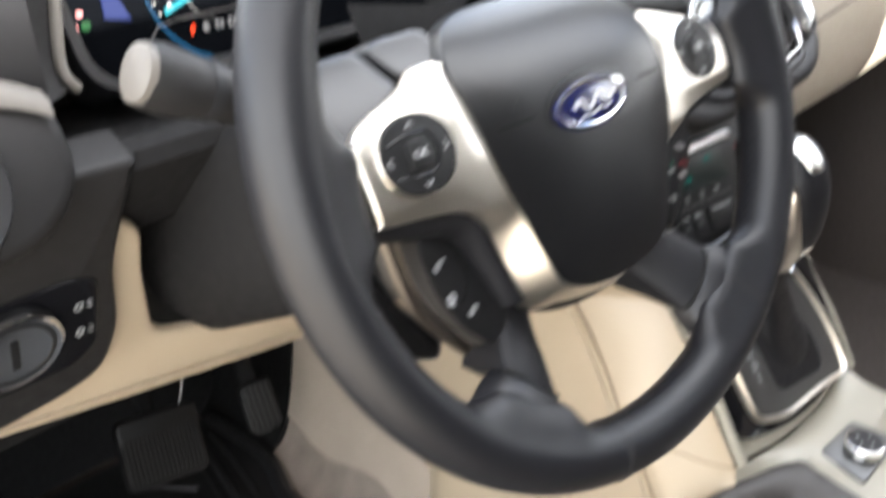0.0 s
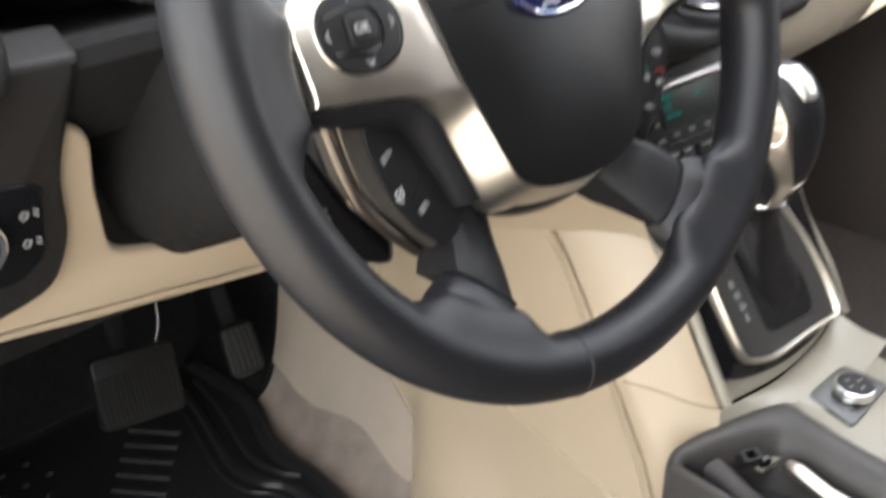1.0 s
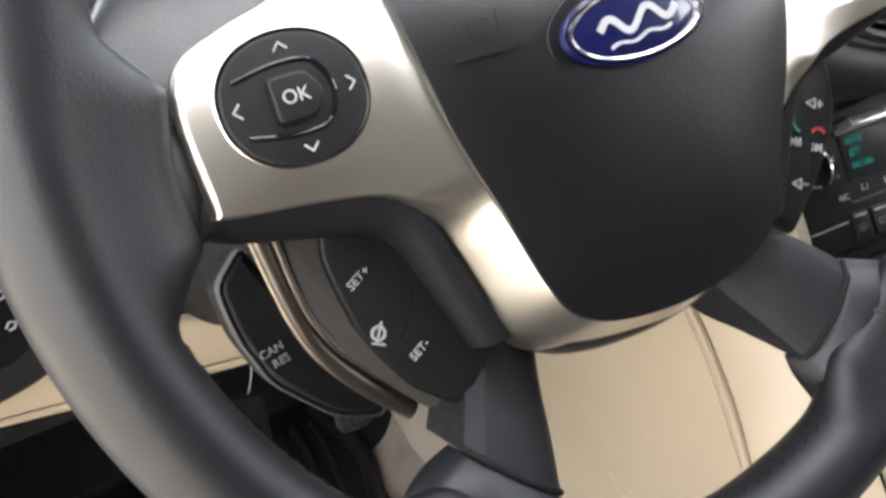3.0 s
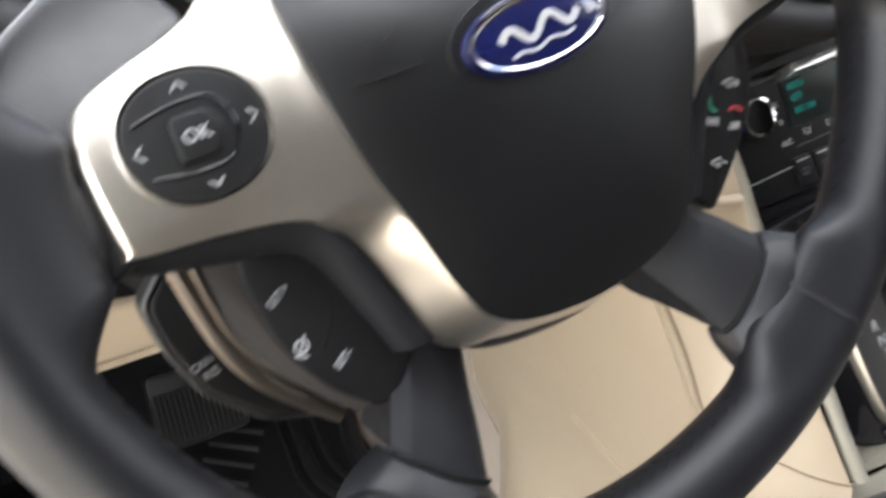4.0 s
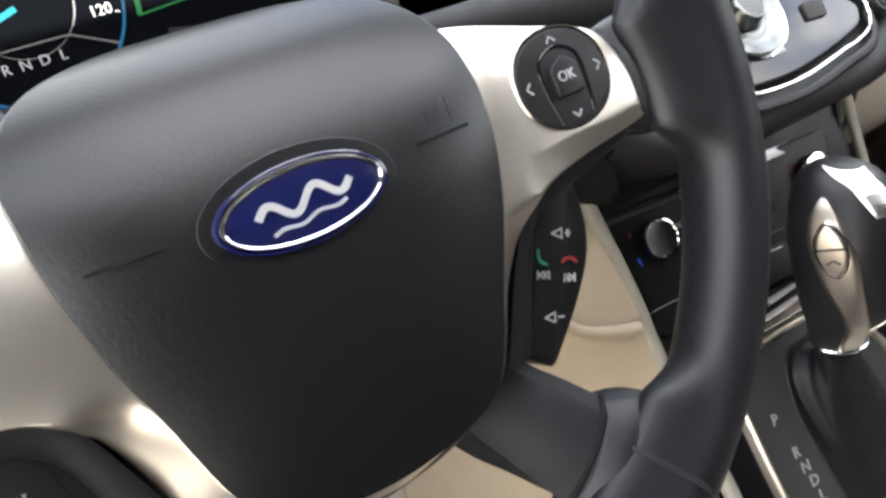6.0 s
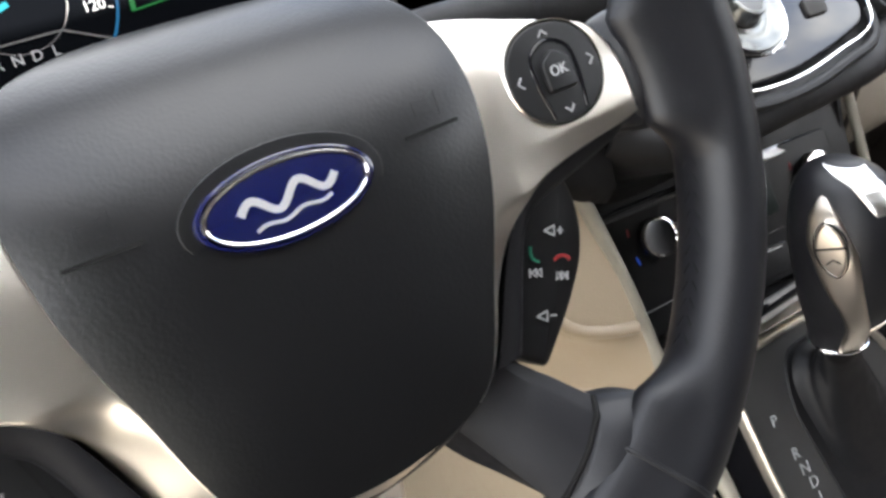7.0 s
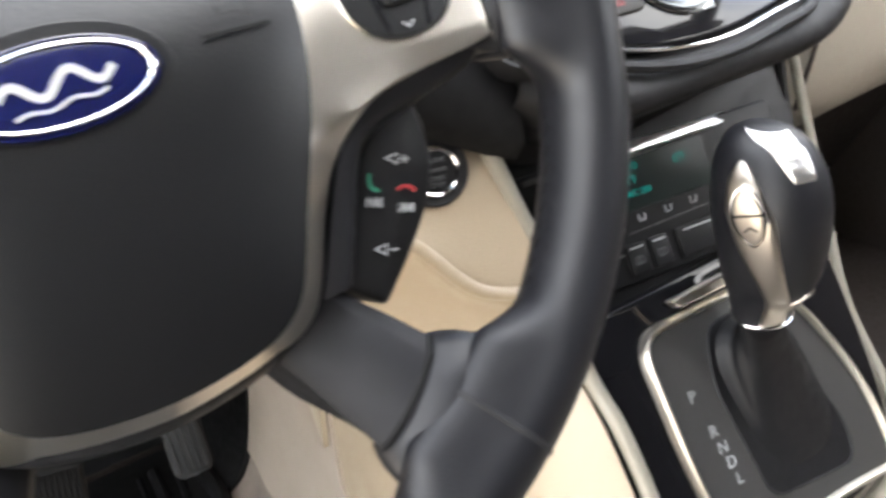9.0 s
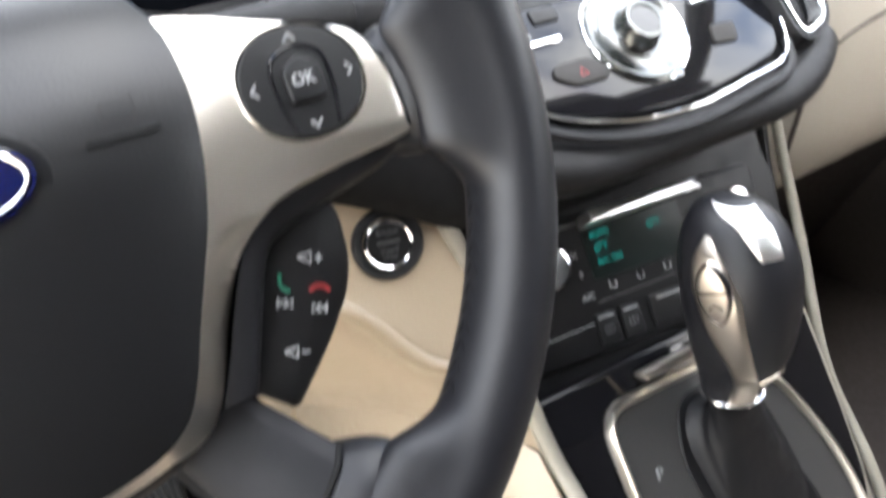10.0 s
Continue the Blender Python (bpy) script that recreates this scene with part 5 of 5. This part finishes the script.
part("brow", sheet([[(x, y - dy, z + dz) for x, y, z in ((0.06, 0.235, 0.618), (0.11, 0.185, 0.616), (0.15, 0.146, 0.607), (0.19, 0.131, 0.590), (0.2175, 0.1245, 0.5745), (0.236, 0.124, 0.566))] for dy, dz in ((-0.03, -0.004), (0.006, 0.0), (0.008, 0.006), (0.004, 0.03), (-0.02, 0.075))], -0.006), DASH_MATTE, flank, "dark underside of the dashboard above the panel", world_space=True, sharp=60)


def start_button():
    m = basis((0.1865, 0.1255, 0.567), (0.97, -0.22, -0.05), (0.0, 0.30, 0.95))
    s = thing("start_button", m, "black engine start button with a chrome ring", "button")
    part("collar", revolve([(0.0190, -0.008), (0.0190, 0.002), (0.0175, 0.0035), (0.0135, 0.0025), (0.0130, -0.002)], 40), SMOOTH_BLACK, s)
    part("ring", revolve([(0.0128, 0.0), (0.0126, 0.0046), (0.0121, 0.0051), (0.0114, 0.0046), (0.0112, 0.001)], 40), CHROME, s, "chrome ring")
    b = part("face", revolve([(0.0111, 0.0), (0.0110, 0.0035), (0.009, 0.0040), (0.0005, 0.0042)], 40), PAD_BLACK, s)
    for t, y in (("ENGINE", 0.0060), ("START", -0.0035), ("STOP", -0.0070)):
        part("word", lettering(t, 0.0034, pose(0, y, 0.0043)), DIM_MARK, b)
    part("dash_mark", stroke([(-0.006, 0.001), (0.006, 0.001)], 0.0016, pose(0, 0, 0.0042)), GREY_BUTTON, b)


start_button()

# ---- console ----
side = thing("console_side", pose(0.21, 0.1, 0.25), "beige plastic side panel of the centre console", "console panel", kind="structure")
tops = [(-0.40, 0.208, 0.23), (-0.2, 0.208, 0.23), (-0.03, 0.208, 0.23), (-0.012, 0.225, 0.252), (0.0005, 0.2455, 0.297), (0.010, 0.2445, 0.314), (0.026, 0.2435, 0.342), (0.043, 0.2435, 0.371), (0.061, 0.2425, 0.401), (0.082, 0.240, 0.430), (0.13, 0.222, 0.44), (0.18, 0.208, 0.435), (0.25, 0.20, 0.43), (0.33, 0.198, 0.42), (0.41, 0.197, 0.40)]


def between(v, pairs):
    """The value at v of a line through pairs."""
    for (a, b), (c, d) in zip(pairs, pairs[1:]):
        if v <= c:
            return b + (d - b) * max(0.0, (v - a) / (c - a))
    return pairs[-1][1]


def side_foot(y):
    return between(y, [(-0.5, 0.035), (0.30, 0.035), (0.32, 0.06), (0.34, 0.10), (0.385, 0.13), (0.41, 0.15)])


def side_x(y, z):
    """The side panel's x at a place on it."""
    xt, zt = between(y, [(q[0], q[1]) for q in tops]), between(y, [(q[0], q[2]) for q in tops])
    d = max(0.0, zt - z)
    # below a crease the panel flares out to its foot
    crease = between(y, [(-0.5, -0.3), (0.08, 0.055), (0.178, 0.11), (0.226, 0.14), (0.277, 0.171), (0.33, 0.20), (0.41, 0.23)])
    flare = between(y, [(0.24, 0.45), (0.30, 0.28), (0.34, 0.04), (0.41, 0.0)])
    return xt + (0.203 - xt) * min(1.0, d / 0.10) ** 0.8 - 0.018 * max(0.0, (0.24 - z) / 0.2) - flare * max(0.0, crease - z)


rows = []
ys = [-0.40, -0.2, -0.08, -0.03, -0.012, 0.0005, 0.008, 0.016, 0.026, 0.034, 0.043, 0.052, 0.061, 0.071, 0.082, 0.1, 0.13, 0.155, 0.18, 0.22, 0.26, 0.30, 0.312, 0.32, 0.328, 0.34, 0.36, 0.385, 0.41]
for k in [0.0, 0.03, 0.07, 0.12, 0.18] + [0.22 + 0.03 * j for j in range(27)]:
    line = []
    for y in ys:
        zt = between(y, [(q[0], q[2]) for q in tops])
        z = zt + (side_foot(y) - zt) * k
        line.append((side_x(y, z), y, z))
    rows.append(line)
part("panel_skin", sheet(rows, 0.006), BEIGE, side, world_space=True, sharp=60)
part("panel_front", sheet([[(0.190 + 0.1 * (z - 0.22), y, z) for y, z in zip((0.395, 0.42, 0.45, 0.49, 0.53), (a + (0.40 - a) * k for a in (0.20, 0.235, 0.27, 0.30, 0.32)))] for k in (1.0, 0.75, 0.5, 0.25, 0.0)], 0.005), BEIGE, side, world_space=True)


def on_side(points, lift):
    return [(side_x(y, z) - lift, y, z) for y, z in points]


seam = smooth([(y, z) for y, z in ((0.163, 0.428), (0.137, 0.395), (0.112, 0.360), (0.0785, 0.308), (0.050, 0.2575), (0.027, 0.211), (0.0, 0.15), (-0.03, 0.08))], 4, False)
part("panel_step", sheet([on_side([(p[0] + dy, p[1] - 0.003 * dy / 0.011) for p in seam], lift) for dy, lift in ((0.0125, -0.0015), (0.011, 0.0004), (0.007, 0.0022), (0.002, 0.0038), (0.0008, 0.0036), (0.0, 0.0))], 0.001), BEIGE, side, world_space=True)
part("seam_line", tube([(x, y - 0.0005, z) for x, y, z in on_side(seam, 0.0012)], 0.0009, 6), SEAM, side, "dark seam", world_space=True)
part("seam_line", tube(on_side(smooth([(0.0705, 0.314), (0.045, 0.311), (0.02, 0.304), (0.002, 0.2995)], 5, False), 0.0004), 0.0007, 6), SEAM, side, "dark seam", world_space=True)
part("crease", tube(on_side(smooth([(0.235, 0.222), (0.171, 0.206), (0.118, 0.197), (0.066, 0.186), (0.03, 0.176)], 5, False), 0.0004), 0.0022, 8), BEIGE, side, world_space=True)

SH = basis((0.3475, 0.046, 0.377), (1, 0, 0), (0, 0.506, 0.8625))
deck = thing("console_top", SH, "champagne and gloss black console top round the selector", "console panel", kind="structure")
o = rounded([(-0.099, -0.0915), (-0.062, -0.099), (-0.018, -0.106), (0.023, -0.108), (0.07, -0.105), (0.118, -0.093), (0.124, -0.05), (0.126, 0.075), (-0.1055, 0.075), (-0.1065, -0.03)], [0.003, 0.02, 0.03, 0.03, 0.03, 0.02, 0.02, 0.01, 0.01, 0.03])
part("champagne_frame", prism(o, -0.05, -0.008, 0.004), STRIP, deck, "pale champagne frame")
o = rounded([(-0.1020, -0.012), (-0.0995, -0.035), (-0.0945, -0.059), (-0.082, -0.0725), (-0.066, -0.081), (-0.0375, -0.090), (0.010, -0.0985), (0.06, -0.0985), (0.10, -0.088), (0.115, -0.06), (0.118, -0.02), (0.118, 0.09), (-0.1025, 0.09)], [0.02, 0.02, 0.012, 0.012, 0.015, 0.03, 0.03, 0.03, 0.02, 0.02, 0.03, 0.01, 0.01])
part("gloss_panel", prism(o, -0.012, -0.003, 0.003), PIANO, deck, "piano black panel")
RING = rounded([(-0.0645, 0.0715), (-0.0630, -0.02), (-0.0570, -0.0715), (-0.015, -0.0875), (0.05, -0.0885), (0.104, -0.0945), (0.1045, -0.055), (0.096, -0.012), (0.070, 0.045), (0.035, 0.0695)], [0.024, 0.03, 0.016, 0.03, 0.03, 0.014, 0.03, 0.04, 0.03, 0.02])


def selector():
    g = thing("gear_selector", SH, "automatic gear selector with leather boot and chrome trimmed knob", "gear selector")
    part("plate", prism(inset(RING, 0.004), -0.006, 0.0, 0.0), GREY_PLATE, g, "dark grey selector plate")
    part("ring", frame_band(RING, inset(RING, 0.0055), -0.004, 0.0045, soft=0.35), SATIN, g, "satin silver ring")
    for s, x, b in (("P", -0.039, 0.020), ("R", -0.0335, -0.0055), ("N", -0.0312, -0.0170), ("D", -0.0290, -0.0278), ("L", -0.0278, -0.0390)):
        part("gear_letter", lettering(s, 0.0110, pose(x, b, 0.0002, 0, 0, -6)), MARK, g)
    inv = SH.inverted()
    # boot from the plate's slot up to the knob's collar
    c0, c1 = Vector((0.0275, -0.009, -0.004)), inv @ Vector((0.3565, 0.047, 0.441))
    rings = []
    for k in range(25):
        t = k / 24
        c = c0.lerp(c1, t)
        ring = []
        for j in range(40):
            a = 2 * math.pi * j / 40
            fold = 1 + 0.05 * math.sin(t * 15 + 1.6 * math.sin(a * 2 + 0.6)) * (1 - t) + 0.018 * math.sin(4 * a + 5 * t) * (1 - t)
            rx = (0.0215 * (1 - t) ** 2.0 + 0.0172) * fold if t < 0.98 else 0.0172
            ry = (0.046 * (1 - t) ** 2.2 + 0.0172) * fold if t < 0.98 else 0.0172
            p = 3.4 - 1.4 * t
            cs, sn = math.cos(a), math.sin(a)
            v = ry * math.copysign(abs(sn) ** (2 / p), sn)
            ring.append(c + Vector((rx * math.copysign(abs(cs) ** (2 / p), cs) - 0.17 * v * (1 - t), v, 0)))
        rings.append(ring)
    bm = bmesh.new()
    loft(bm, rings)
    part("boot", bm, BOOT, g, "black leather boot with folds", sharp=80)
    slot = rounded([(-0.010, -0.064), (0.068, -0.074), (0.071, -0.045), (0.058, -0.010), (0.041, 0.035), (0.026, 0.056), (-0.010, 0.056), (-0.021, 0.02), (-0.014, -0.03)], 0.014)
    part("slot_floor", prism(inset(slot, 0.001), -0.002, 0.0006), BOOT, g, "dark opening round the boot")
    part("slot_edge", frame_band(slot, inset(slot, 0.002), -0.001, 0.0012, soft=0.3), SMOOTH_BLACK, g)

    def knob_ring(z, rx, ry, dy, a0=0.0, a1=2 * math.pi, n=36, grow=0.0, dx=0.0):
        out = []
        for j in range(n):
            a = a0 + (a1 - a0) * j / (n if a1 - a0 > 6.2 else n - 1)
            out.append(inv @ Vector((0.3565 + dx + (rx + grow) * math.cos(a), 0.047 + dy + (ry + grow) * math.sin(a), z)))
        return out
    levels = [(0.437, 0.0170, 0.0170, 0.0), (0.446, 0.0182, 0.0185, 0.0), (0.456, 0.0200, 0.0225, -0.001), (0.467, 0.0232, 0.0285, -0.003), (0.482, 0.0265, 0.0320, -0.004), (0.503, 0.0300, 0.0345, -0.003), (0.524, 0.0300, 0.0345, -0.001), (0.542, 0.0262, 0.0305, 0.002), (0.554, 0.0190, 0.0225, 0.004), (0.560, 0.0090, 0.0120, 0.005)]
    bm = bmesh.new()
    zs = smooth([(z, rx, ry) for z, rx, ry, dy in levels], 3, False)
    ds = smooth([(z, dy, 0) for z, rx, ry, dy in levels], 3, False)
    loft(bm, [knob_ring(a[0], a[1], a[2], d[1]) for a, d in zip(zs, ds)])
    knob = part("knob", bm, LEATHER, g, "black leather knob", sharp=70)
    def surface(level, a, grow):
        i = max(0.0, min(len(zs) - 1.001, level))
        j, f = int(i), i - int(i)
        p, d = zs[j].lerp(zs[j + 1], f), ds[j].lerp(ds[j + 1], f)
        return inv @ Vector((0.3565 + (p[1] + grow) * math.cos(a), 0.047 + d[1] + (p[2] + grow) * math.sin(a), p[0] + grow * 0.4 * f))

    def inlaid(l0, l1, mid, half, grow):
        """A patch on the knob's skin, proud in the middle and flush at its edge; mid and half are angles by height."""
        bm = bmesh.new()
        rows = []
        for i in range(25):
            t = i / 24
            row = []
            for j in range(15):
                u = -1 + j / 7
                rim_k = max(abs(u), abs(2 * t - 1)) ** 8
                row.append(bm.verts.new(surface(l0 + (l1 - l0) * t, radians(between(t, mid) + between(t, half) * u), grow * (1 - rim_k) - 0.0004 * rim_k)))
            rows.append(row)
        for r, q in zip(rows, rows[1:]):
            for j in range(14):
                bm.faces.new((r[j], r[j + 1], q[j + 1], q[j]))
        return bm
    def lens_shape(rx, ry, n=36):
        """An oval drawn to a soft point at both ends."""
        return [Vector((rx * math.copysign(abs(math.cos(2 * math.pi * i / n)) ** 1.3, math.cos(2 * math.pi * i / n)), ry * math.sin(2 * math.pi * i / n))) for i in range(n)]
    # bright inlay on the driver's side, with its oval button
    part("inlay", inlaid(1.0, 22.5, [(0.0, 246), (0.2, 240), (0.4, 222), (0.6, 204), (0.8, 192), (1.0, 186)], [(0.0, 30), (0.15, 24), (0.3, 17), (0.45, 16), (0.6, 21), (0.75, 26), (0.88, 18), (1.0, 2)], 0.0022), WARM_SATIN, knob, "satin silver inlay", sharp=70)
    bp, bn = surface(17.4, radians(197), 0.0015), surface(17.4, radians(197), 0.02) - surface(17.4, radians(197), 0.0)
    up = surface(19.0, radians(188), 0.0) - surface(12.0, radians(204), 0.0)
    bmx = basis(bp, up.cross(bn), up)
    part("release_button", prism(lens_shape(0.0086, 0.0168), -0.006, 0.0022, 0.0018, bmx), WARM_SATIN, knob, "oval silver release button")
    part("button_gap", frame_band(lens_shape(0.0098, 0.0182), lens_shape(0.0087, 0.0169), -0.005, 0.0014, bmx), CHROME, knob)
    part("button_split", stroke([(-0.009, 0.0015), (0.009, 0.0015)], 0.0013, bmx @ pose(0, 0, 0.0022)), DARK_VOID, knob)
    part("button_mark", stroke([(-0.004, -0.008), (0.0, -0.0055), (0.004, -0.008)], 0.001, bmx @ pose(0, 0, 0.0022)), SMOOTH_BLACK, knob)
    part("heel", inlaid(4.5, 9.0, [(0.0, 262), (1.0, 282)], [(0.0, 22), (0.5, 20), (1.0, 8)], 0.0016), WARM_SATIN, knob, "silver heel of the inlay", sharp=70)
    part("top_cap", inlaid(20.2, 26.9, [(0.0, 256), (0.5, 248), (1.0, 215)], [(0.0, 14), (0.25, 20), (0.6, 30), (0.85, 55), (1.0, 80)], 0.0014), POLISHED, knob, "chrome cap", sharp=70)
    part("collar_ring", tube([v for v in knob_ring(0.4395, 0.0178, 0.0178, 0.0)] + [knob_ring(0.4395, 0.0178, 0.0178, 0.0)[0]], 0.0009, 8), CHROME, knob, "chrome collar ring")


selector()
part("silver_wing", prism(rounded([(-0.024, 0.0735), (0.05, 0.0715), (0.062, 0.080), (-0.030, 0.0805)], 0.003), -0.004, 0.004, 0.0015), SATIN, deck, "satin silver wing behind the ring")

# rear deck with the rotary knob and the tray
rear = thing("console_deck", pose(0.36, -0.2, 0.29), "champagne console deck behind the selector", "console panel", kind="structure")
part("deck_plate", prism(rounded([(0.300, -0.5), (0.412, -0.5), (0.424, -0.09), (0.452, -0.020), (0.300, -0.029)], 0.01), 0.24, 0.2795, 0.004), STRIP, rear, world_space=True)
brow = [SH @ Vector((x, b - 0.002, -0.0105)) for x, b in ((-0.099, -0.0915), (-0.062, -0.099), (-0.018, -0.106), (0.023, -0.108), (0.07, -0.105), (0.118, -0.093))]
part("deck_front", sheet([smooth([(v[0], v[1] - dy, v[2] + ((0.2805 if v[0] > 0.31 else 0.262) - v[2]) * k + dz) for v in brow], 3, False) for dy, k, dz in ((-0.004, 0.0, -0.006), (-0.001, 0.0, -0.001), (0.001, 0.0, 0.0), (0.007, 0.35, 0.001), (0.014, 0.7, 0.0012), (0.022, 0.92, 0.0009), (0.030, 1.0, 0.0004), (0.052, 1.0, 0.0))], -0.006), STRIP, rear, world_space=True, sharp=60)
RD = pose(0.362, -0.060, 0.281, 0, 0, -4)
dial = thing("drive_dial", RD, "chrome ringed rotary dial on a dark plate", "rotary dial")
part("plate", prism(rounded([(-0.038, -0.022), (0.039, -0.013), (0.034, 0.029), (-0.028, 0.026)], 0.007), -0.002, 0.0015, 0.001), GREY_PLATE, dial)
k = part("knob", revolve([(0.0165, 0.0), (0.0165, 0.011), (0.0155, 0.0125), (0.0135, 0.0128), (0.0005, 0.0128)], 40, pose(0.0, 0.0, 0.001)), SMOOTH_BLACK, dial)
part("ring", revolve([(0.0170, 0.003), (0.0170, 0.0105), (0.0164, 0.0120), (0.0158, 0.0122)], 40, pose(0.0, 0.0, 0.001)), CHROME, k, "chrome ring")
for a in (0, 90, 180, 270):
    part("mark", stroke([(0.006, 0), (0.0085, 0)], 0.0013, pose(0.0, 0.0, 0.0139, 0, 0, a)), MARK, k)

tray = thing("storage_tray", pose(0.26, -0.15, 0.27), "charcoal storage tray with a satin bar and clip", "console tray")
corner = [0.01, 0.01, 0.02, 0.01, 0.01, 0.02, 0.02, 0.02, 0.012, 0.006]
o = rounded([(0.174, -0.42), (0.303, -0.42), (0.303, -0.10), (0.313, -0.043), (0.320, -0.026), (0.3012, -0.0150), (0.2600, -0.0010), (0.2200, 0.0085), (0.1890, 0.0110), (0.1740, 0.0045)], corner)
i = rounded([(0.184, -0.41), (0.262, -0.41), (0.262, -0.11), (0.262, -0.062), (0.259, -0.050), (0.250, -0.040), (0.234, -0.030), (0.210, -0.020), (0.190, -0.011), (0.184, -0.013)], corner)
rings = []
for t, z in ((0.0, 0.20), (0.0, 0.272), (0.03, 0.279), (0.09, 0.2835), (0.2, 0.2855), (0.4, 0.2850), (0.55, 0.2830), (0.68, 0.2775), (0.78, 0.268), (0.86, 0.254), (0.93, 0.238), (1.0, 0.232)):
    rings.append([(p[0], p[1], z) for p in (a.lerp(b, t) for a, b in zip(o, i))])
part("lip", loft(bmesh.new(), rings, True, False, False), TRAY_GREY, tray, "soft charcoal moulded lip", world_space=True, sharp=70)
part("tray_floor", prism(o, 0.19, 0.233), SMOOTH_BLACK, tray, world_space=True)
part("divider", sheet([smooth([(x + dx, y + dy, z + dz) for x, y, z in ((0.2125, -0.010, 0.272), (0.213, -0.03, 0.263), (0.213, -0.05, 0.256), (0.214, -0.09, 0.252), (0.216, -0.4, 0.25))], 3, False) for dx, dy, dz in ((-0.007, -0.004, -0.03), (-0.005, -0.002, -0.004), (0.0, 0.0, 0.0), (0.008, -0.004, 0.0), (0.014, -0.007, -0.004), (0.016, -0.009, -0.03))], 0.003), TRAY_GREY, tray, world_space=True, sharp=70)
part("bar", tube([(0.253, -0.058, 0.268), (0.2525, -0.062, 0.272), (0.251, -0.070, 0.2735), (0.250, -0.097, 0.267), (0.250, -0.3, 0.262)], [0.003, 0.0055, 0.0065, 0.0065, 0.0065], 14), SATIN, tray, "satin silver bar", world_space=True)
CP = pose(0.243, -0.032, 0.268, 18, 0, -25)
part("clip", frame_band(rect(0.018, 0.012, 0.003), rect(0.009, 0.006, 0.001), -0.006, 0.006, CP, soft=0.2), SMOOTH_BLACK, tray, "small black clip", world_space=True)
part("clip_tongue", prism(rect(0.008, 0.007, 0.002, 0.012, -0.006), -0.006, 0.004, 0.001, CP), PIANO, tray, world_space=True)

# ---- passenger side ----
pdash = thing("passenger_dash", pose(0.8, 0.2, 0.6), "cream dashboard on the passenger side with a dark line for the glove box gap and its shade", "dashboard", kind="structure")
rows = []
for y, z in smooth([(0.37, 0.80), (0.28, 0.775), (0.215, 0.72), (0.180, 0.65), (0.166, 0.58), (0.168, 0.525), (0.176, 0.482), (0.194, 0.452), (0.23, 0.437)], 3, False):
    rows.append([(x, y + (0.02 if x < 0.53 else 0.0) + 0.05 * (max(0.0, x - 0.8)), z + 0.04 * (x - 0.53)) for x in (0.495, 0.52, 0.56, 0.65, 0.8, 0.95, 1.12)])
part("soft_skin", sheet(rows, -0.01), CREAM, pdash, world_space=True, sharp=60)
# dark bar for the glove box gap and the shade under its step
part("glove_box_gap_shade", tube(smooth([(0.550, 0.1765, 0.481), (0.554, 0.1685, 0.52), (0.565, 0.1665, 0.55), (0.60, 0.1668, 0.575), (0.7, 0.1675, 0.59), (0.9, 0.173, 0.605)], 5, False), 0.0020, 6), DARK_BROWN, pdash, world_space=True)
under = thing("passenger_footwell", pose(0.8, 0.4, 0.2), "dark brown lining under the glove box", "footwell", kind="structure")
part("lining", sheet([[(x, y, z) for x in (0.49, 0.7, 0.9, 1.12)] for y, z in ((0.225, 0.47), (0.30, 0.42), (0.42, 0.30), (0.55, 0.10), (0.6, 0.03))], -0.01), DARK_BROWN, under, world_space=True)
part("console_side", box((0.406, -0.5, 0.03), (0.414, 0.30, 0.24)), DARK_BROWN, under, world_space=True)
pv = thing("passenger_vent", basis((0.96, 0.20, 0.70), (1, 0.1, 0), (0, 0.3, 0.95)), "black slatted air vent at the passenger's end", "air vent")
part("frame", frame_band(rect(0.16, 0.08, 0.02), rect(0.14, 0.06, 0.015), -0.01, 0.008, soft=0.3), SMOOTH_BLACK, pv)
part("cavity", prism(rect(0.145, 0.065, 0.015), -0.02, -0.012), DARK_VOID, pv)
for k in range(5):
    part("slat", tube([(-0.07, -0.024 + 0.012 * k, -0.002), (0.07, -0.024 + 0.012 * k, -0.002)], 0.003, 6, flat=0.4), SMOOTH_BLACK, pv)
bm = bmesh.new()
loft(bm, [[(x, y, z) for x, y in rect(0.5 * s, 0.52 * s2, 0.09, 0.80, -0.34)] for s, s2, z in ((0.9, 0.9, 0.06), (1.0, 1.0, 0.12), (1.0, 1.0, 0.2), (0.95, 0.96, 0.235), (0.8, 0.85, 0.25))])
tagged(solid("car_seat", bm, CARPET, "tan fabric passenger seat beside the console", "car seat", sharp=70))
